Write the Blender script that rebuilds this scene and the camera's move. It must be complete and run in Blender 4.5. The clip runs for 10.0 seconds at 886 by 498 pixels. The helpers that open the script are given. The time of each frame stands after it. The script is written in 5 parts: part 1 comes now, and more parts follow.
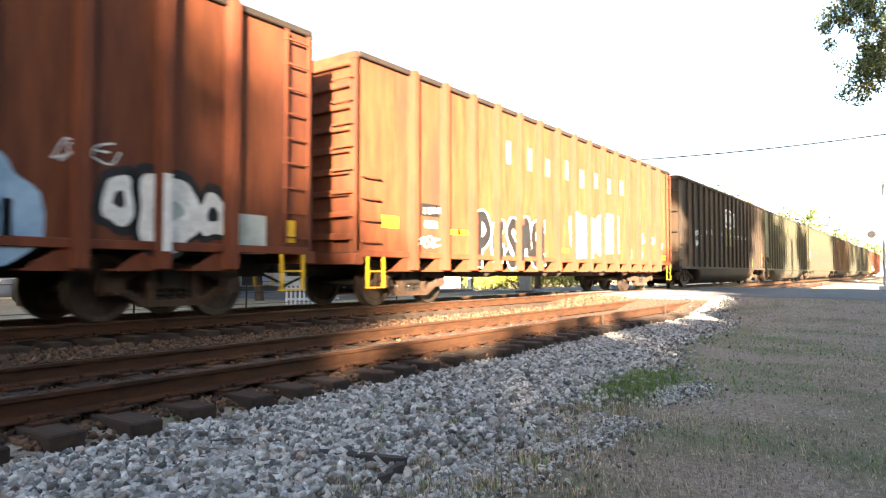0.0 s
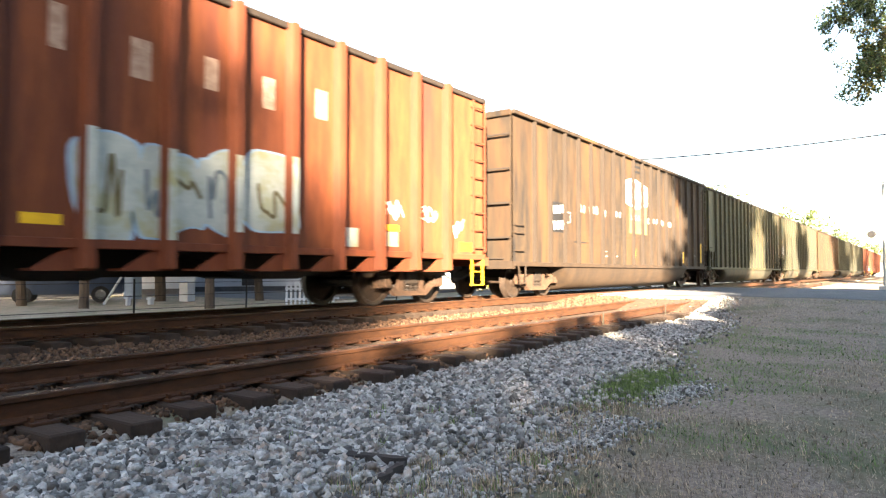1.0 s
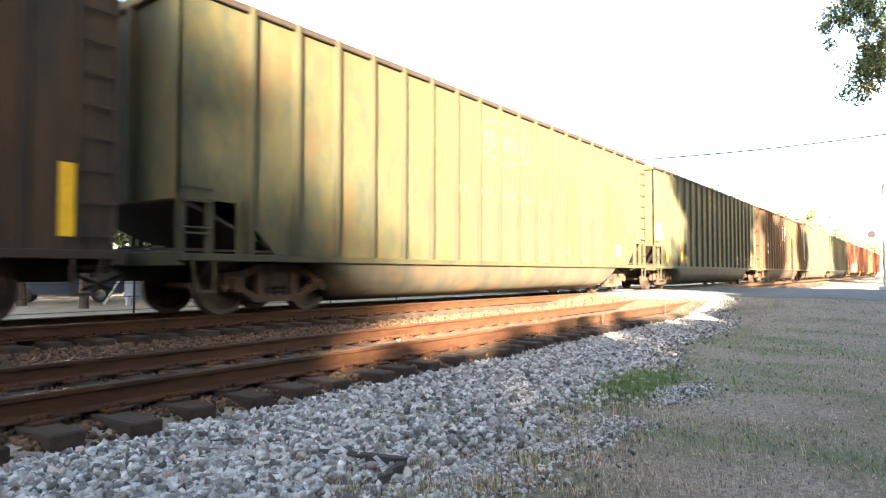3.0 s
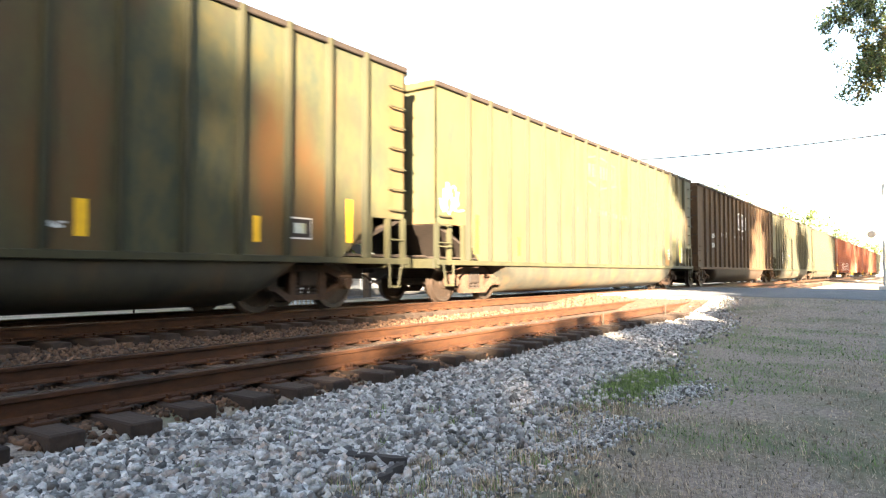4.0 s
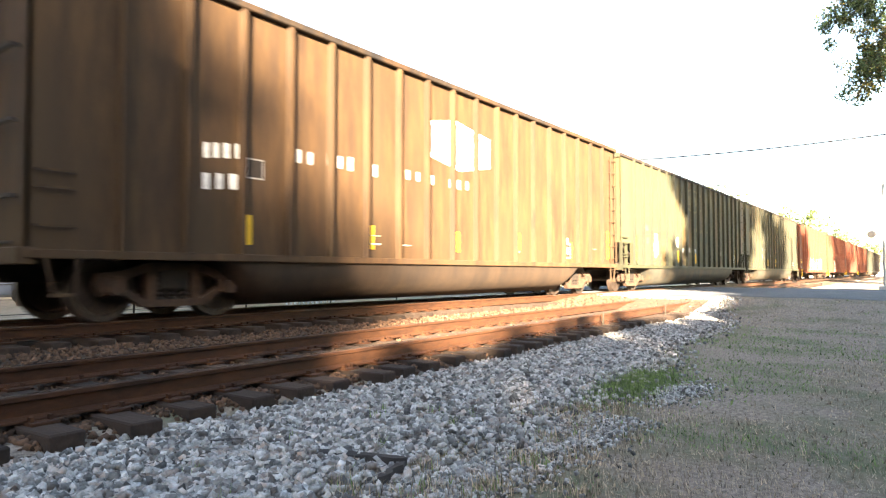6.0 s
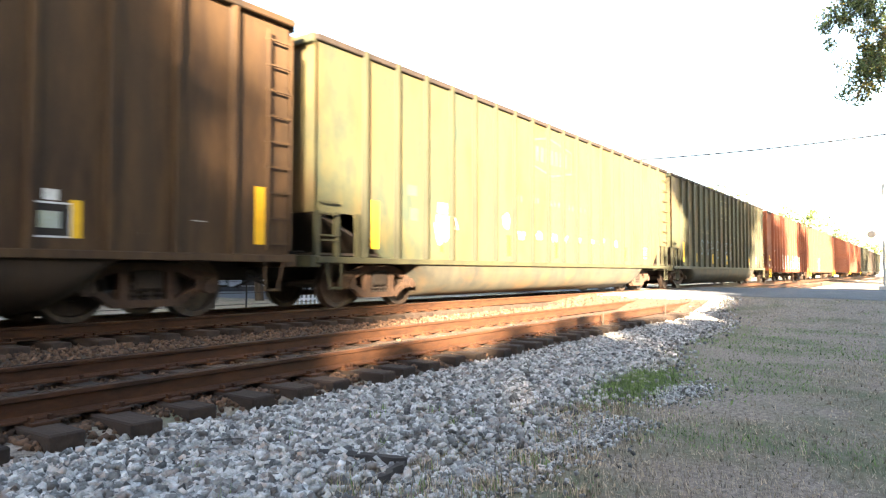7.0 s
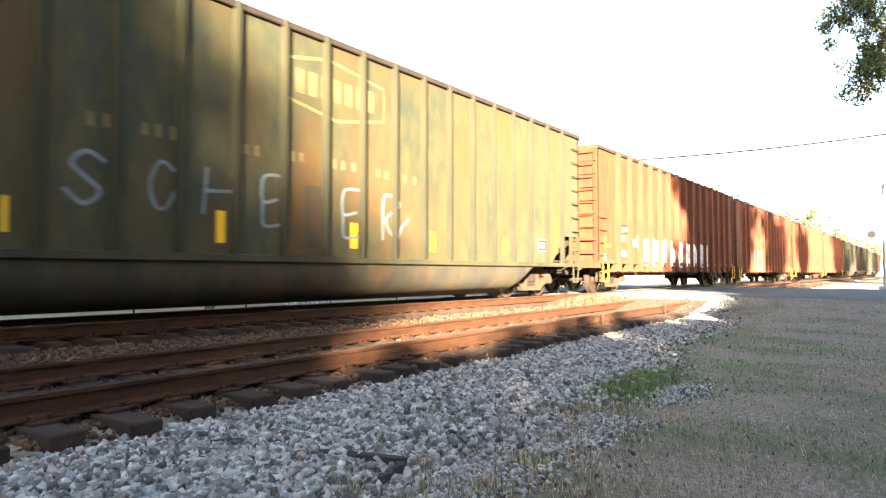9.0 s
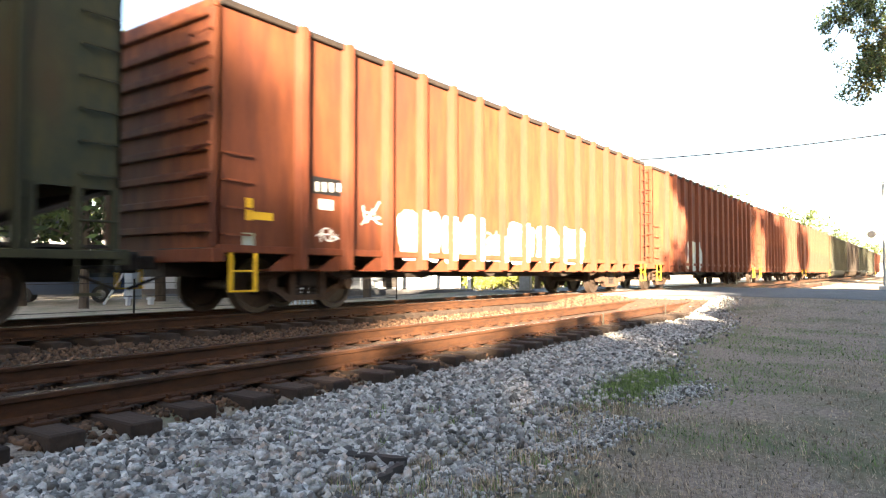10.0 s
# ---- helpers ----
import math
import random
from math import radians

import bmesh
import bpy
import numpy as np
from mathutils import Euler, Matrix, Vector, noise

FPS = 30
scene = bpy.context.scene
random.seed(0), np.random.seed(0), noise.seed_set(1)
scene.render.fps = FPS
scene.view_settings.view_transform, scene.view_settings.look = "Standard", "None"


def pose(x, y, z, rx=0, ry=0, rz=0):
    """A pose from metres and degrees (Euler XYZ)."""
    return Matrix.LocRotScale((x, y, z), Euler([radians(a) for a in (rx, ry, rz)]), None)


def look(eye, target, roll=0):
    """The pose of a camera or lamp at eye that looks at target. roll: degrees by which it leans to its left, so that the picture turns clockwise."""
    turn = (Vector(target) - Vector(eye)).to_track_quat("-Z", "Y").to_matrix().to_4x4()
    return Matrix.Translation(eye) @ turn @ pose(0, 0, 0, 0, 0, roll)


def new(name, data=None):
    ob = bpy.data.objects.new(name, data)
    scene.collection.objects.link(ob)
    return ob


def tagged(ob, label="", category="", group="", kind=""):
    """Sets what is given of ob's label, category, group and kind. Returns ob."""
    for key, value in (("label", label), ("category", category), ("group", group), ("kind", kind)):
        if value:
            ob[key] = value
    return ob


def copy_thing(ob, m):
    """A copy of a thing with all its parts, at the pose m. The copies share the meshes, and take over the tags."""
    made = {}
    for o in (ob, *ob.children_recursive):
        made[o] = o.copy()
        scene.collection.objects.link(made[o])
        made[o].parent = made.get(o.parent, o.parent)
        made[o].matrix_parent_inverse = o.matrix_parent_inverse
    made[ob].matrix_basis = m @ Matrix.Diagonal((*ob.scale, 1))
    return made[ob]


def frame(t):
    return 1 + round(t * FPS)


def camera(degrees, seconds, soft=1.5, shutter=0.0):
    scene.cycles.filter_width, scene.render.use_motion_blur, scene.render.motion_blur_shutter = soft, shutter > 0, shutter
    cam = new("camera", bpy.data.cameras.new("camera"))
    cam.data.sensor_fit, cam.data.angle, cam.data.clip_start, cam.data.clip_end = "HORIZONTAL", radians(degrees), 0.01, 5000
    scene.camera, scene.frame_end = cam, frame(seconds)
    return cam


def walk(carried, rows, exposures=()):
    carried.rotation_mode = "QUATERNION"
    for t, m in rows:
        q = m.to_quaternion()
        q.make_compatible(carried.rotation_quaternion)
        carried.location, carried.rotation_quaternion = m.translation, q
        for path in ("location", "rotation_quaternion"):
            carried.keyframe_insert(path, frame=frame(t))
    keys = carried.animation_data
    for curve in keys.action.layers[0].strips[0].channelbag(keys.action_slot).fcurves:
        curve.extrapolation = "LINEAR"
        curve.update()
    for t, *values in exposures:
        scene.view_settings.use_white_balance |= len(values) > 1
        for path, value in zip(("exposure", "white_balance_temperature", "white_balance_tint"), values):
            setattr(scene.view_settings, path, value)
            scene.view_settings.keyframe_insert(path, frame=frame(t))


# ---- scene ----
# one lens, one standpoint; the eye stands 0.665 m over the main rail
cam = camera(67.2, 10.0, soft=1.25, shutter=0.2)
YAW, UP = radians(35.86), math.tan(radians(2.04))
EYE = Vector((0, 0, 0.665))
VIEW = look(EYE, EYE + Vector((math.cos(YAW), math.sin(YAW), UP)))
# the clip's camera opens up as darker cars fill its view
AUTO = ((0, 0.05), (0.5, 0.1), (1, 0.15), (1.5, 0.25), (2, 0.42), (2.5, 0.5), (3.2, 0.45), (4, 0.4), (4.5, 0.37), (5, 0.3), (5.5, 0.28), (6.2, 0.42), (7, 0.53), (7.5, 0.42), (8, 0.3), (8.5, 0.27), (9, 0.18), (9.5, 0.03), (10, 0.08))
walk(cam, [(0, VIEW), (10, VIEW)], exposures=[(t, 3.73 + e, 6300, 14) for t, e in AUTO])

# ---- light ----
SUN_WAY = Vector((0.857, 0.514, -0.213)).normalized()
world = bpy.data.worlds.new("sky")
scene.world = world
world.use_nodes = True
wt = world.node_tree
sky = wt.nodes.new("ShaderNodeTexSky")
sky.sky_type, sky.sun_disc = "NISHITA", False
sky.sun_elevation = math.asin(-SUN_WAY.z)
sky.sun_rotation = math.atan2(-SUN_WAY.x, -SUN_WAY.y)
sky.air_density, sky.dust_density, sky.ozone_density = 1.0, 0.7, 0.2
wt.links.new(sky.outputs[0], wt.nodes["Background"].inputs[0])
wt.nodes["Background"].inputs[1].default_value = 0.05
sun = new("sun", bpy.data.lights.new("sun", "SUN"))
sun.data.energy, sun.data.angle, sun.data.color = 5.0, radians(0.8), (1.0, 0.81, 0.55)
sun.matrix_world = look((0, 0, 40), Vector((0, 0, 40)) + SUN_WAY)


# ---- materials ----
def shade(name, a, b, scale=6.0, rough=0.8, metal=0.0, bump=0.3, grain=60.0, stretch=(1, 1, 1), c=None, cscale=1.3, camount=0.5, per="none", lum=0.0, coord="Object"):
    """Two colours mixed by noise, a third in large stains, fine bump."""
    m = bpy.data.materials.new(name)
    m.use_nodes = True
    nt = m.node_tree
    N, L = nt.nodes.new, nt.links.new
    bs = nt.nodes["Principled BSDF"]
    bs.inputs["Specular IOR Level"].default_value = 0.5 if rough < 0.45 or metal > 0.3 else 0.22
    bs.inputs["Roughness"].default_value, bs.inputs["Metallic"].default_value = rough, metal
    bs.inputs["Diffuse Roughness"].default_value = 0.9 if rough > 0.55 else 0.2
    tc, mp = N("ShaderNodeTexCoord"), N("ShaderNodeMapping")
    mp.inputs["Scale"].default_value = stretch
    L(tc.outputs[coord], mp.inputs["Vector"])
    vec = mp.outputs[0]
    rnd = None
    if per == "object":
        oi = N("ShaderNodeObjectInfo")
        rnd = oi.outputs["Random"]
    elif per == "island":
        ge = N("ShaderNodeNewGeometry")
        rnd = ge.outputs["Random Per Island"]
    if per == "object":
        ad, mu = N("ShaderNodeVectorMath"), N("ShaderNodeMath")
        mu.operation, mu.inputs[1].default_value = "MULTIPLY", 57.0
        L(rnd, mu.inputs[0])
        L(vec, ad.inputs[0])
        L(mu.outputs[0], ad.inputs[1])
        vec = ad.outputs[0]

    def noise_of(s, detail, r=0.6):
        n = N("ShaderNodeTexNoise")
        n.inputs["Scale"].default_value, n.inputs["Detail"].default_value, n.inputs["Roughness"].default_value = s, detail, r
        L(vec, n.inputs["Vector"])
        return n.outputs["Fac"]

    def ramp(fac, lo, hi):
        r = N("ShaderNodeMapRange")
        r.inputs[1].default_value, r.inputs[2].default_value = lo, hi
        L(fac, r.inputs[0])
        return r.outputs[0]

    def mix(fac, x, y):
        n = N("ShaderNodeMix")
        n.data_type = "RGBA"
        if isinstance(fac, float):
            n.inputs[0].default_value = fac
        else:
            L(fac, n.inputs[0])
        for k, v in ((6, x), (7, y)):
            if isinstance(v, tuple):
                n.inputs[k].default_value = (*v, 1)
            else:
                L(v, n.inputs[k])
        return n.outputs[2]

    col = mix(ramp(noise_of(scale, 8, 0.7), 0.36, 0.64), a, b)
    if c:
        col = mix(ramp(noise_of(cscale, 5), 0.62 - 0.25 * camount, 0.72), col, c)
    if rnd is not None:
        hs = N("ShaderNodeHueSaturation")
        L(ramp(rnd, -0.9, 0.9), hs.inputs["Value"])
        rr = ramp(rnd, 0, 1)
        mm = N("ShaderNodeMapRange")
        mm.inputs[3].default_value, mm.inputs[4].default_value = (0.85, 1.15) if per == "object" else (0.25, 1.6)
        L(rr, mm.inputs[0])
        L(mm.outputs[0], hs.inputs["Value"])
        L(col, hs.inputs["Color"])
        col = hs.outputs[0]
    L(col, bs.inputs["Base Color"])
    if bump:
        bp = N("ShaderNodeBump")
        bp.inputs["Strength"].default_value, bp.inputs["Distance"].default_value = bump, 0.02
        L(noise_of(grain, 4), bp.inputs["Height"])
        L(bp.outputs[0], bs.inputs["Normal"])
    if lum:
        bs.inputs["Emission Color"].default_value, bs.inputs["Emission Strength"].default_value = (*a, 1), lum
    return m


V = (1.0, 1.0, 0.16)
M_RED = shade("weathered_red_paint", (0.172, 0.053, 0.021), (0.096, 0.030, 0.015), 4.5, 0.72, bump=0.15, grain=25, stretch=V, c=(0.085, 0.028, 0.020), cscale=1.2, per="object")
M_REDRIB = shade("rib_red_paint", (0.175, 0.050, 0.021), (0.10, 0.030, 0.016), 3.0, 0.7, bump=0.15, grain=25, stretch=V)
M_RUST = shade("faded_rust_brown_paint", (0.080, 0.046, 0.021), (0.036, 0.022, 0.014), 4.0, 0.7, bump=0.15, grain=25, stretch=V, c=(0.062, 0.040, 0.022), cscale=1.0, per="object")
M_BROWN = shade("dark_brown_paint", (0.043, 0.029, 0.0175), (0.0135, 0.0125, 0.0125), 4.5, 0.7, bump=0.15, grain=25, stretch=V, c=(0.066, 0.036, 0.017), cscale=1.0, per="object")
M_OLIVE = shade("olive_green_paint", (0.076, 0.066, 0.030), (0.030, 0.042, 0.031), 3.6, 0.62, bump=0.15, grain=25, stretch=(1, 1, 0.4), c=(0.108, 0.056, 0.020), cscale=0.9, camount=0.55, per="object")
# darker than the sheet: the ribs' shadow lines are put into this colour
M_OLIVERIB = shade("shade_darkened_rib_olive_paint", (0.05, 0.046, 0.023), (0.03, 0.03, 0.018), 2.2, 0.62, bump=0.15, grain=25, stretch=V)
M_BROWNRIB = shade("rib_brown_paint", (0.042, 0.028, 0.018), (0.024, 0.018, 0.014), 3.0, 0.7, bump=0.15, grain=25, stretch=V)
M_TUB = shade("grimy_olive_grey_steel", (0.050, 0.045, 0.032), (0.028, 0.028, 0.024), 2.0, 0.6, bump=0.1, grain=20, stretch=(1, 1, 0.5), c=(0.085, 0.052, 0.026), cscale=1.2)
M_DARK = shade("dark_underframe_steel", (0.022, 0.018, 0.016), (0.036, 0.027, 0.021), 8.0, 0.7, bump=0.3)
M_TRUCK = shade("dusty_brown_cast_steel", (0.085, 0.05, 0.032), (0.045, 0.03, 0.022), 7.0, 0.75, bump=0.4)
M_WHEEL = shade("worn_wheel_steel", (0.075, 0.05, 0.035), (0.04, 0.03, 0.024), 9.0, 0.55, 0.4)
M_CHIPS = shade("wood_chips", (0.35, 0.23, 0.12), (0.22, 0.14, 0.07), 30.0, 0.9)
M_YELLOW = shade("yellow_paint", (0.75, 0.46, 0.02), (0.62, 0.36, 0.02), 8.0, 0.5, bump=0.1)
M_WHITE = shade("white_lettering", (0.72, 0.72, 0.70), (0.5, 0.5, 0.48), 7.0, 0.6, bump=0.05)
M_CREAM = shade("faded_cream_lettering", (0.145, 0.12, 0.055), (0.095, 0.08, 0.037), 7.0, 0.6, bump=0.05)
M_BLACK = shade("black_paint", (0.012, 0.012, 0.014), (0.025, 0.024, 0.024), 6.0, 0.5, bump=0.05)
M_BLUE = shade("pale_blue_spray", (0.36, 0.5, 0.62), (0.22, 0.34, 0.47), 3.0, 0.6, bump=0.05)
M_SILVER = shade("silver_spray", (0.42, 0.45, 0.42), (0.28, 0.32, 0.31), 3.0, 0.5, bump=0.05, c=(0.35, 0.32, 0.1), cscale=1.5)
M_FADED = shade("faded_pale_lettering", (0.40, 0.30, 0.24), (0.24, 0.15, 0.11), 9.0, 0.7, bump=0.05)
M_TAG = shade("thin_pale_spray", (0.17, 0.21, 0.24), (0.10, 0.13, 0.15), 5.0, 0.7, bump=0.05)
M_LETTER = shade("worn_white_lettering", (0.40, 0.40, 0.40), (0.24, 0.23, 0.22), 12.0, 0.6, bump=0.05)
M_PALE = shade("faded_white_field", (0.22, 0.22, 0.22), (0.13, 0.13, 0.13), 7.0, 0.6, bump=0.05)
M_RAIL = shade("rusty_rail", (0.078, 0.034, 0.016), (0.036, 0.018, 0.011), 12.0, 0.6, 0.25, bump=0.25, stretch=(0.3, 1, 1))
M_HEAD = shade("worn_rail_head", (0.45, 0.40, 0.36), (0.30, 0.24, 0.2), 5.0, 0.25, 0.85, bump=0.05, stretch=(0.1, 1, 1))
M_TIE = shade("creosoted_tie_wood", (0.026, 0.019, 0.015), (0.05, 0.034, 0.025), 5.0, 0.85, bump=0.6, grain=30, stretch=(1, 0.15, 1), per="object")
M_STONE = shade("grey_granite_ballast", (0.46, 0.445, 0.415), (0.22, 0.213, 0.20), 25.0, 0.85, bump=0.3, grain=90, c=(0.30, 0.22, 0.17), cscale=9.0, camount=0.5, per="island")
M_DIRTY = shade("rust_stained_ballast", (0.13, 0.075, 0.045), (0.07, 0.042, 0.026), 25.0, 0.9, bump=0.3, grain=90, per="island")
M_ASPHALT = shade("worn_asphalt", (0.10, 0.10, 0.105), (0.07, 0.07, 0.074), 4.0, 0.85, bump=0.3, grain=120, c=(0.13, 0.125, 0.12), cscale=0.4)


def ground_material():
    m = shade("dry_lawn_and_gravel", (0.41, 0.325, 0.255), (0.16, 0.13, 0.10), 24.0, 0.95, bump=1.0, grain=70, c=(0.14, 0.145, 0.075), cscale=1.1, camount=0.7)
    return m


M_GROUND = ground_material()
M_BED = shade("ballast_bed_fines", (0.085, 0.058, 0.04), (0.05, 0.036, 0.027), 14.0, 0.95, bump=0.9, grain=60)
M_LEAF = shade("dark_leaves", (0.05, 0.085, 0.03), (0.085, 0.10, 0.03), 3.0, 0.6, bump=0, per="island")
M_LEAFY = shade("yellowing_leaves", (0.22, 0.17, 0.03), (0.12, 0.12, 0.03), 3.0, 0.6, bump=0, per="island")
M_BARK = shade("grey_brown_bark", (0.10, 0.075, 0.055), (0.06, 0.045, 0.035), 8.0, 0.9, bump=0.8, grain=25, stretch=(1, 1, 0.2))


# ---- builders ----
def part(name, bm, material, parent=None, label="", m=None):
    me = bpy.data.meshes.new(name)
    if isinstance(bm, bmesh.types.BMesh):
        bm.normal_update()
        bm.to_mesh(me)
        bm.free()
    else:
        me.from_pydata(bm[0], [], bm[1])
    me.materials.append(material)
    ob = new(name, me)
    if parent:
        ob.parent = parent
    if m is not None:
        ob.matrix_basis = m
    if label:
        ob["label"] = label
    return ob


def share(ob, m, parent=None):
    """Another object on the same mesh."""
    o = ob.copy()
    scene.collection.objects.link(o)
    o.parent = parent or ob.parent
    o.matrix_basis = m
    return o


def box(bm, x0, x1, y0, y1, z0, z1, bevel=0.0):
    r = bmesh.ops.create_cube(bm, size=1, matrix=Matrix.LocRotScale(((x0 + x1) / 2, (y0 + y1) / 2, (z0 + z1) / 2), None, (abs(x1 - x0), abs(y1 - y0), abs(z1 - z0))))
    if bevel:
        es = list({e for v in r["verts"] for e in v.link_edges})
        bmesh.ops.bevel(bm, geom=es, offset=bevel, segments=1, affect="EDGES")


def bar(bm, a, b, r, seg=6, r2=None):
    a, b = Vector(a), Vector(b)
    d = b - a
    m = Matrix.Translation((a + b) / 2) @ d.to_track_quat("Z", "Y").to_matrix().to_4x4()
    bmesh.ops.create_cone(bm, cap_ends=True, segments=seg, radius1=r, radius2=r if r2 is None else r2, depth=d.length, matrix=m)


def prism(bm, pts, h, m=Matrix()):
    """A flat outline in xz, thickened along y by h."""
    lo = [bm.verts.new(m @ Vector((x, 0, z))) for x, z in pts]
    hi = [bm.verts.new(m @ Vector((x, h, z))) for x, z in pts]
    n = len(pts)
    bm.faces.new(lo)
    bm.faces.new(hi[::-1])
    for i in range(n):
        bm.faces.new((lo[(i + 1) % n], lo[i], hi[i], hi[(i + 1) % n]))


def empty(name, m=Matrix()):
    e = new(name)
    e.empty_display_size = 0.2
    e.matrix_basis = m
    return e


# ---- ground ----
TURN = radians(1.79)
DIR2 = Vector((math.cos(TURN), math.sin(TURN), 0))
NRM2 = Vector((-math.sin(TURN), math.cos(TURN), 0))
MAIN_Y, SIDE_D, SIDE_Z = 9.80, 5.50, -0.135
ROAD0, ROAD1 = 21.0, 34.0


def side_frame_of(u, v=0.0, z=0.0):
    p = NRM2 * (SIDE_D + v) + DIR2 * u
    return Vector((p.x, p.y, z))


def smooth(e0, e1, x):
    t = min(1, max(0, (x - e0) / (e1 - e0)))
    return t * t * (3 - 2 * t)


def ground_z(x, y):
    v = y * math.cos(TURN) - x * math.sin(TURN) - SIDE_D
    near = -0.50 + 0.03 * smooth(2.0, 3.6, y)
    bed2 = -0.375
    z = near + (bed2 - near) * smooth(-1.36, -1.0, v)
    z += (-0.30 - bed2) * smooth(0.9, 2.2, v)
    w = y - MAIN_Y
    z += (-0.62 + 0.30) * smooth(1.5, 3.2, w)
    road = smooth(ROAD0 - 5, ROAD0, x) * (1 - smooth(ROAD1, ROAD1 + 5, x))
    z += (-0.05 - z) * road * smooth(-8, 3, y) * (1 - smooth(13, 24, y))
    z += 0.02 * noise.noise(Vector((x * 0.7, y * 0.7, 0)))
    return z


def build_ground():
    xs = [-900, -300, -100, -40, -20] + [-10 + 0.5 * i for i in range(120)] + [55, 65, 80, 110, 160, 250, 500, 1500]
    ys = [-900, -300, -100, -40, -20, -12, -8] + [-6 + 0.3 * i for i in range(95)] + [24, 28, 34, 45, 70, 120, 300, 1500]
    vs = [(x, y, ground_z(x, y)) for x in xs for y in ys]
    n = len(ys)
    fs = [(i * n + j, (i + 1) * n + j, (i + 1) * n + j + 1, i * n + j + 1) for i in range(len(xs) - 1) for j in range(n - 1)]
    g = part("ground", (vs, fs), M_GROUND)
    for p in g.data.polygons:
        p.use_smooth = True
    tagged(g, "patchy dry grass ground beside the railway", "ground", kind="structure")
    return g


build_ground()


def bed_edge(x):
    return 2.60 + 0.9 * smooth(6.2, 12, x) + 1.1 * smooth(13, 20, x) + 0.16 * noise.noise(Vector((x * 1.3, 3.1, 0)))


def strip(name, x0, x1, y0, y1, dz, material, dx=0.5, dy=0.4, edge=False):
    nx, ny = int((x1 - x0) / dx) + 1, int((y1 - y0) / dy) + 1
    vs = []
    for i in range(nx + 1):
        for j in range(ny + 1):
            x = x0 + (x1 - x0) * i / nx
            ya = bed_edge(x) + 0.15 if edge else y0
            y = ya + (y1 - ya) * j / ny
            vs.append((x, y, ground_z(x, y) + dz))
    fs = [(i * (ny + 1) + j, (i + 1) * (ny + 1) + j, (i + 1) * (ny + 1) + j + 1, i * (ny + 1) + j + 1) for i in range(nx) for j in range(ny)]
    o = part(name, (vs, fs), material)
    for p in o.data.polygons:
        p.use_smooth = True
    return o


tagged(strip("ballast_bed", -25, 19.5, 2.7, 12.6, 0.012, M_BED, edge=True), "crushed stone track bed under two tracks", "ballast", kind="structure")
tagged(strip("road", ROAD0, ROAD1, -45, 60, 0.016, M_ASPHALT, 0.8, 1.0), "pale worn asphalt road over the tracks", "road", kind="structure")
tagged(strip("ballast_bed", ROAD1 + 0.5, 230, 6.5, 12.6, 0.012, M_BED, 2.0, 0.6), "crushed stone track bed beyond the crossing", "ballast", kind="structure")


# ---- tracks ----
def rail_mesh(u0, u1, head=True):
    prof = [(-0.075, -0.17), (0.075, -0.17), (0.075, -0.158), (0.012, -0.135), (0.010, -0.045), (0.035, -0.036), (0.036, -0.008), (0.026, 0.0), (-0.026, 0.0), (-0.036, -0.008), (-0.035, -0.036), (-0.010, -0.045), (-0.012, -0.135), (-0.075, -0.158)]
    vs = [(u, y, z) for u in (u0, u1) for y, z in prof]
    n = len(prof)
    fs = [(i, (i + 1) % n, n + (i + 1) % n, n + i) for i in range(n)] + [tuple(range(n))[::-1], tuple(range(n, 2 * n))]
    return vs, fs


def build_track(name, label, origin, turn, z, u0, u1, ties):
    root = empty(name, Matrix.Translation(origin) @ Matrix.Rotation(turn, 4, "Z"))
    tagged(root, label, "track", kind="structure")
    for v in (-0.7535, 0.7535):
        r = part("rail", rail_mesh(u0, u1), M_RAIL, root, "rusty steel rail with a worn head", pose(0, v, z))
        bm = bmesh.new()
        box(bm, u0, u1, v - 0.024, v + 0.024, z - 0.004, z + 0.0015)
        part("rail_head", bm, M_HEAD, r, "polished running surface", pose(0, -v, -z))
    bm = bmesh.new()
    box(bm, -0.115, 0.115, -1.30, 1.30, -0.19, 0.0, 0.012)
    tie = part("tie", bm, M_TIE, root, "dark creosoted wooden tie", pose(u0, 0, z - 0.185))
    bm = bmesh.new()
    box(bm, -0.09, 0.09, -0.17, 0.17, -0.012, 0.012, 0.004)
    for a, b in ((-0.06, -0.10), (0.06, -0.10), (-0.06, 0.10), (0.06, 0.10)):
        box(bm, a - 0.012, a + 0.012, b - 0.02, b + 0.02, 0.01, 0.045)
    plate = part("tie_plate", bm, M_RAIL, root, "rusty tie plate with spikes", pose(u0, -0.7535, z - 0.178))
    rng = random.Random(5)
    first = True
    u = ties[0]
    while u < ties[1]:
        m = pose(u + rng.uniform(-0.03, 0.03), rng.uniform(-0.06, 0.06), z - 0.187 + rng.uniform(-0.008, 0.006), 0, 0, rng.uniform(-1.8, 1.8))
        o = tie if first else share(tie, m)
        o.matrix_basis = m
        if u < 14:
            for v in (-0.7535, 0.7535):
                p = plate if first and v < 0 else share(plate, pose(u, v, z - 0.178))
                p.matrix_basis = pose(u, v, z - 0.178)
        first = False
        u += 0.495


build_track("siding_track", "rusty siding track on weathered wooden ties", (NRM2.x * SIDE_D, NRM2.y * SIDE_D, 0), TURN, SIDE_Z, -25, 60, (-8.72, 21.0))
build_track("main_track", "main line track on weathered wooden ties", (0, MAIN_Y, 0), 0.0, 0.0, -40, 400, (-7.95, 21.0))

# ---- train ----
SPEED = 13.9
TRAIN = []
WHEELS = []
HALF = 1.60


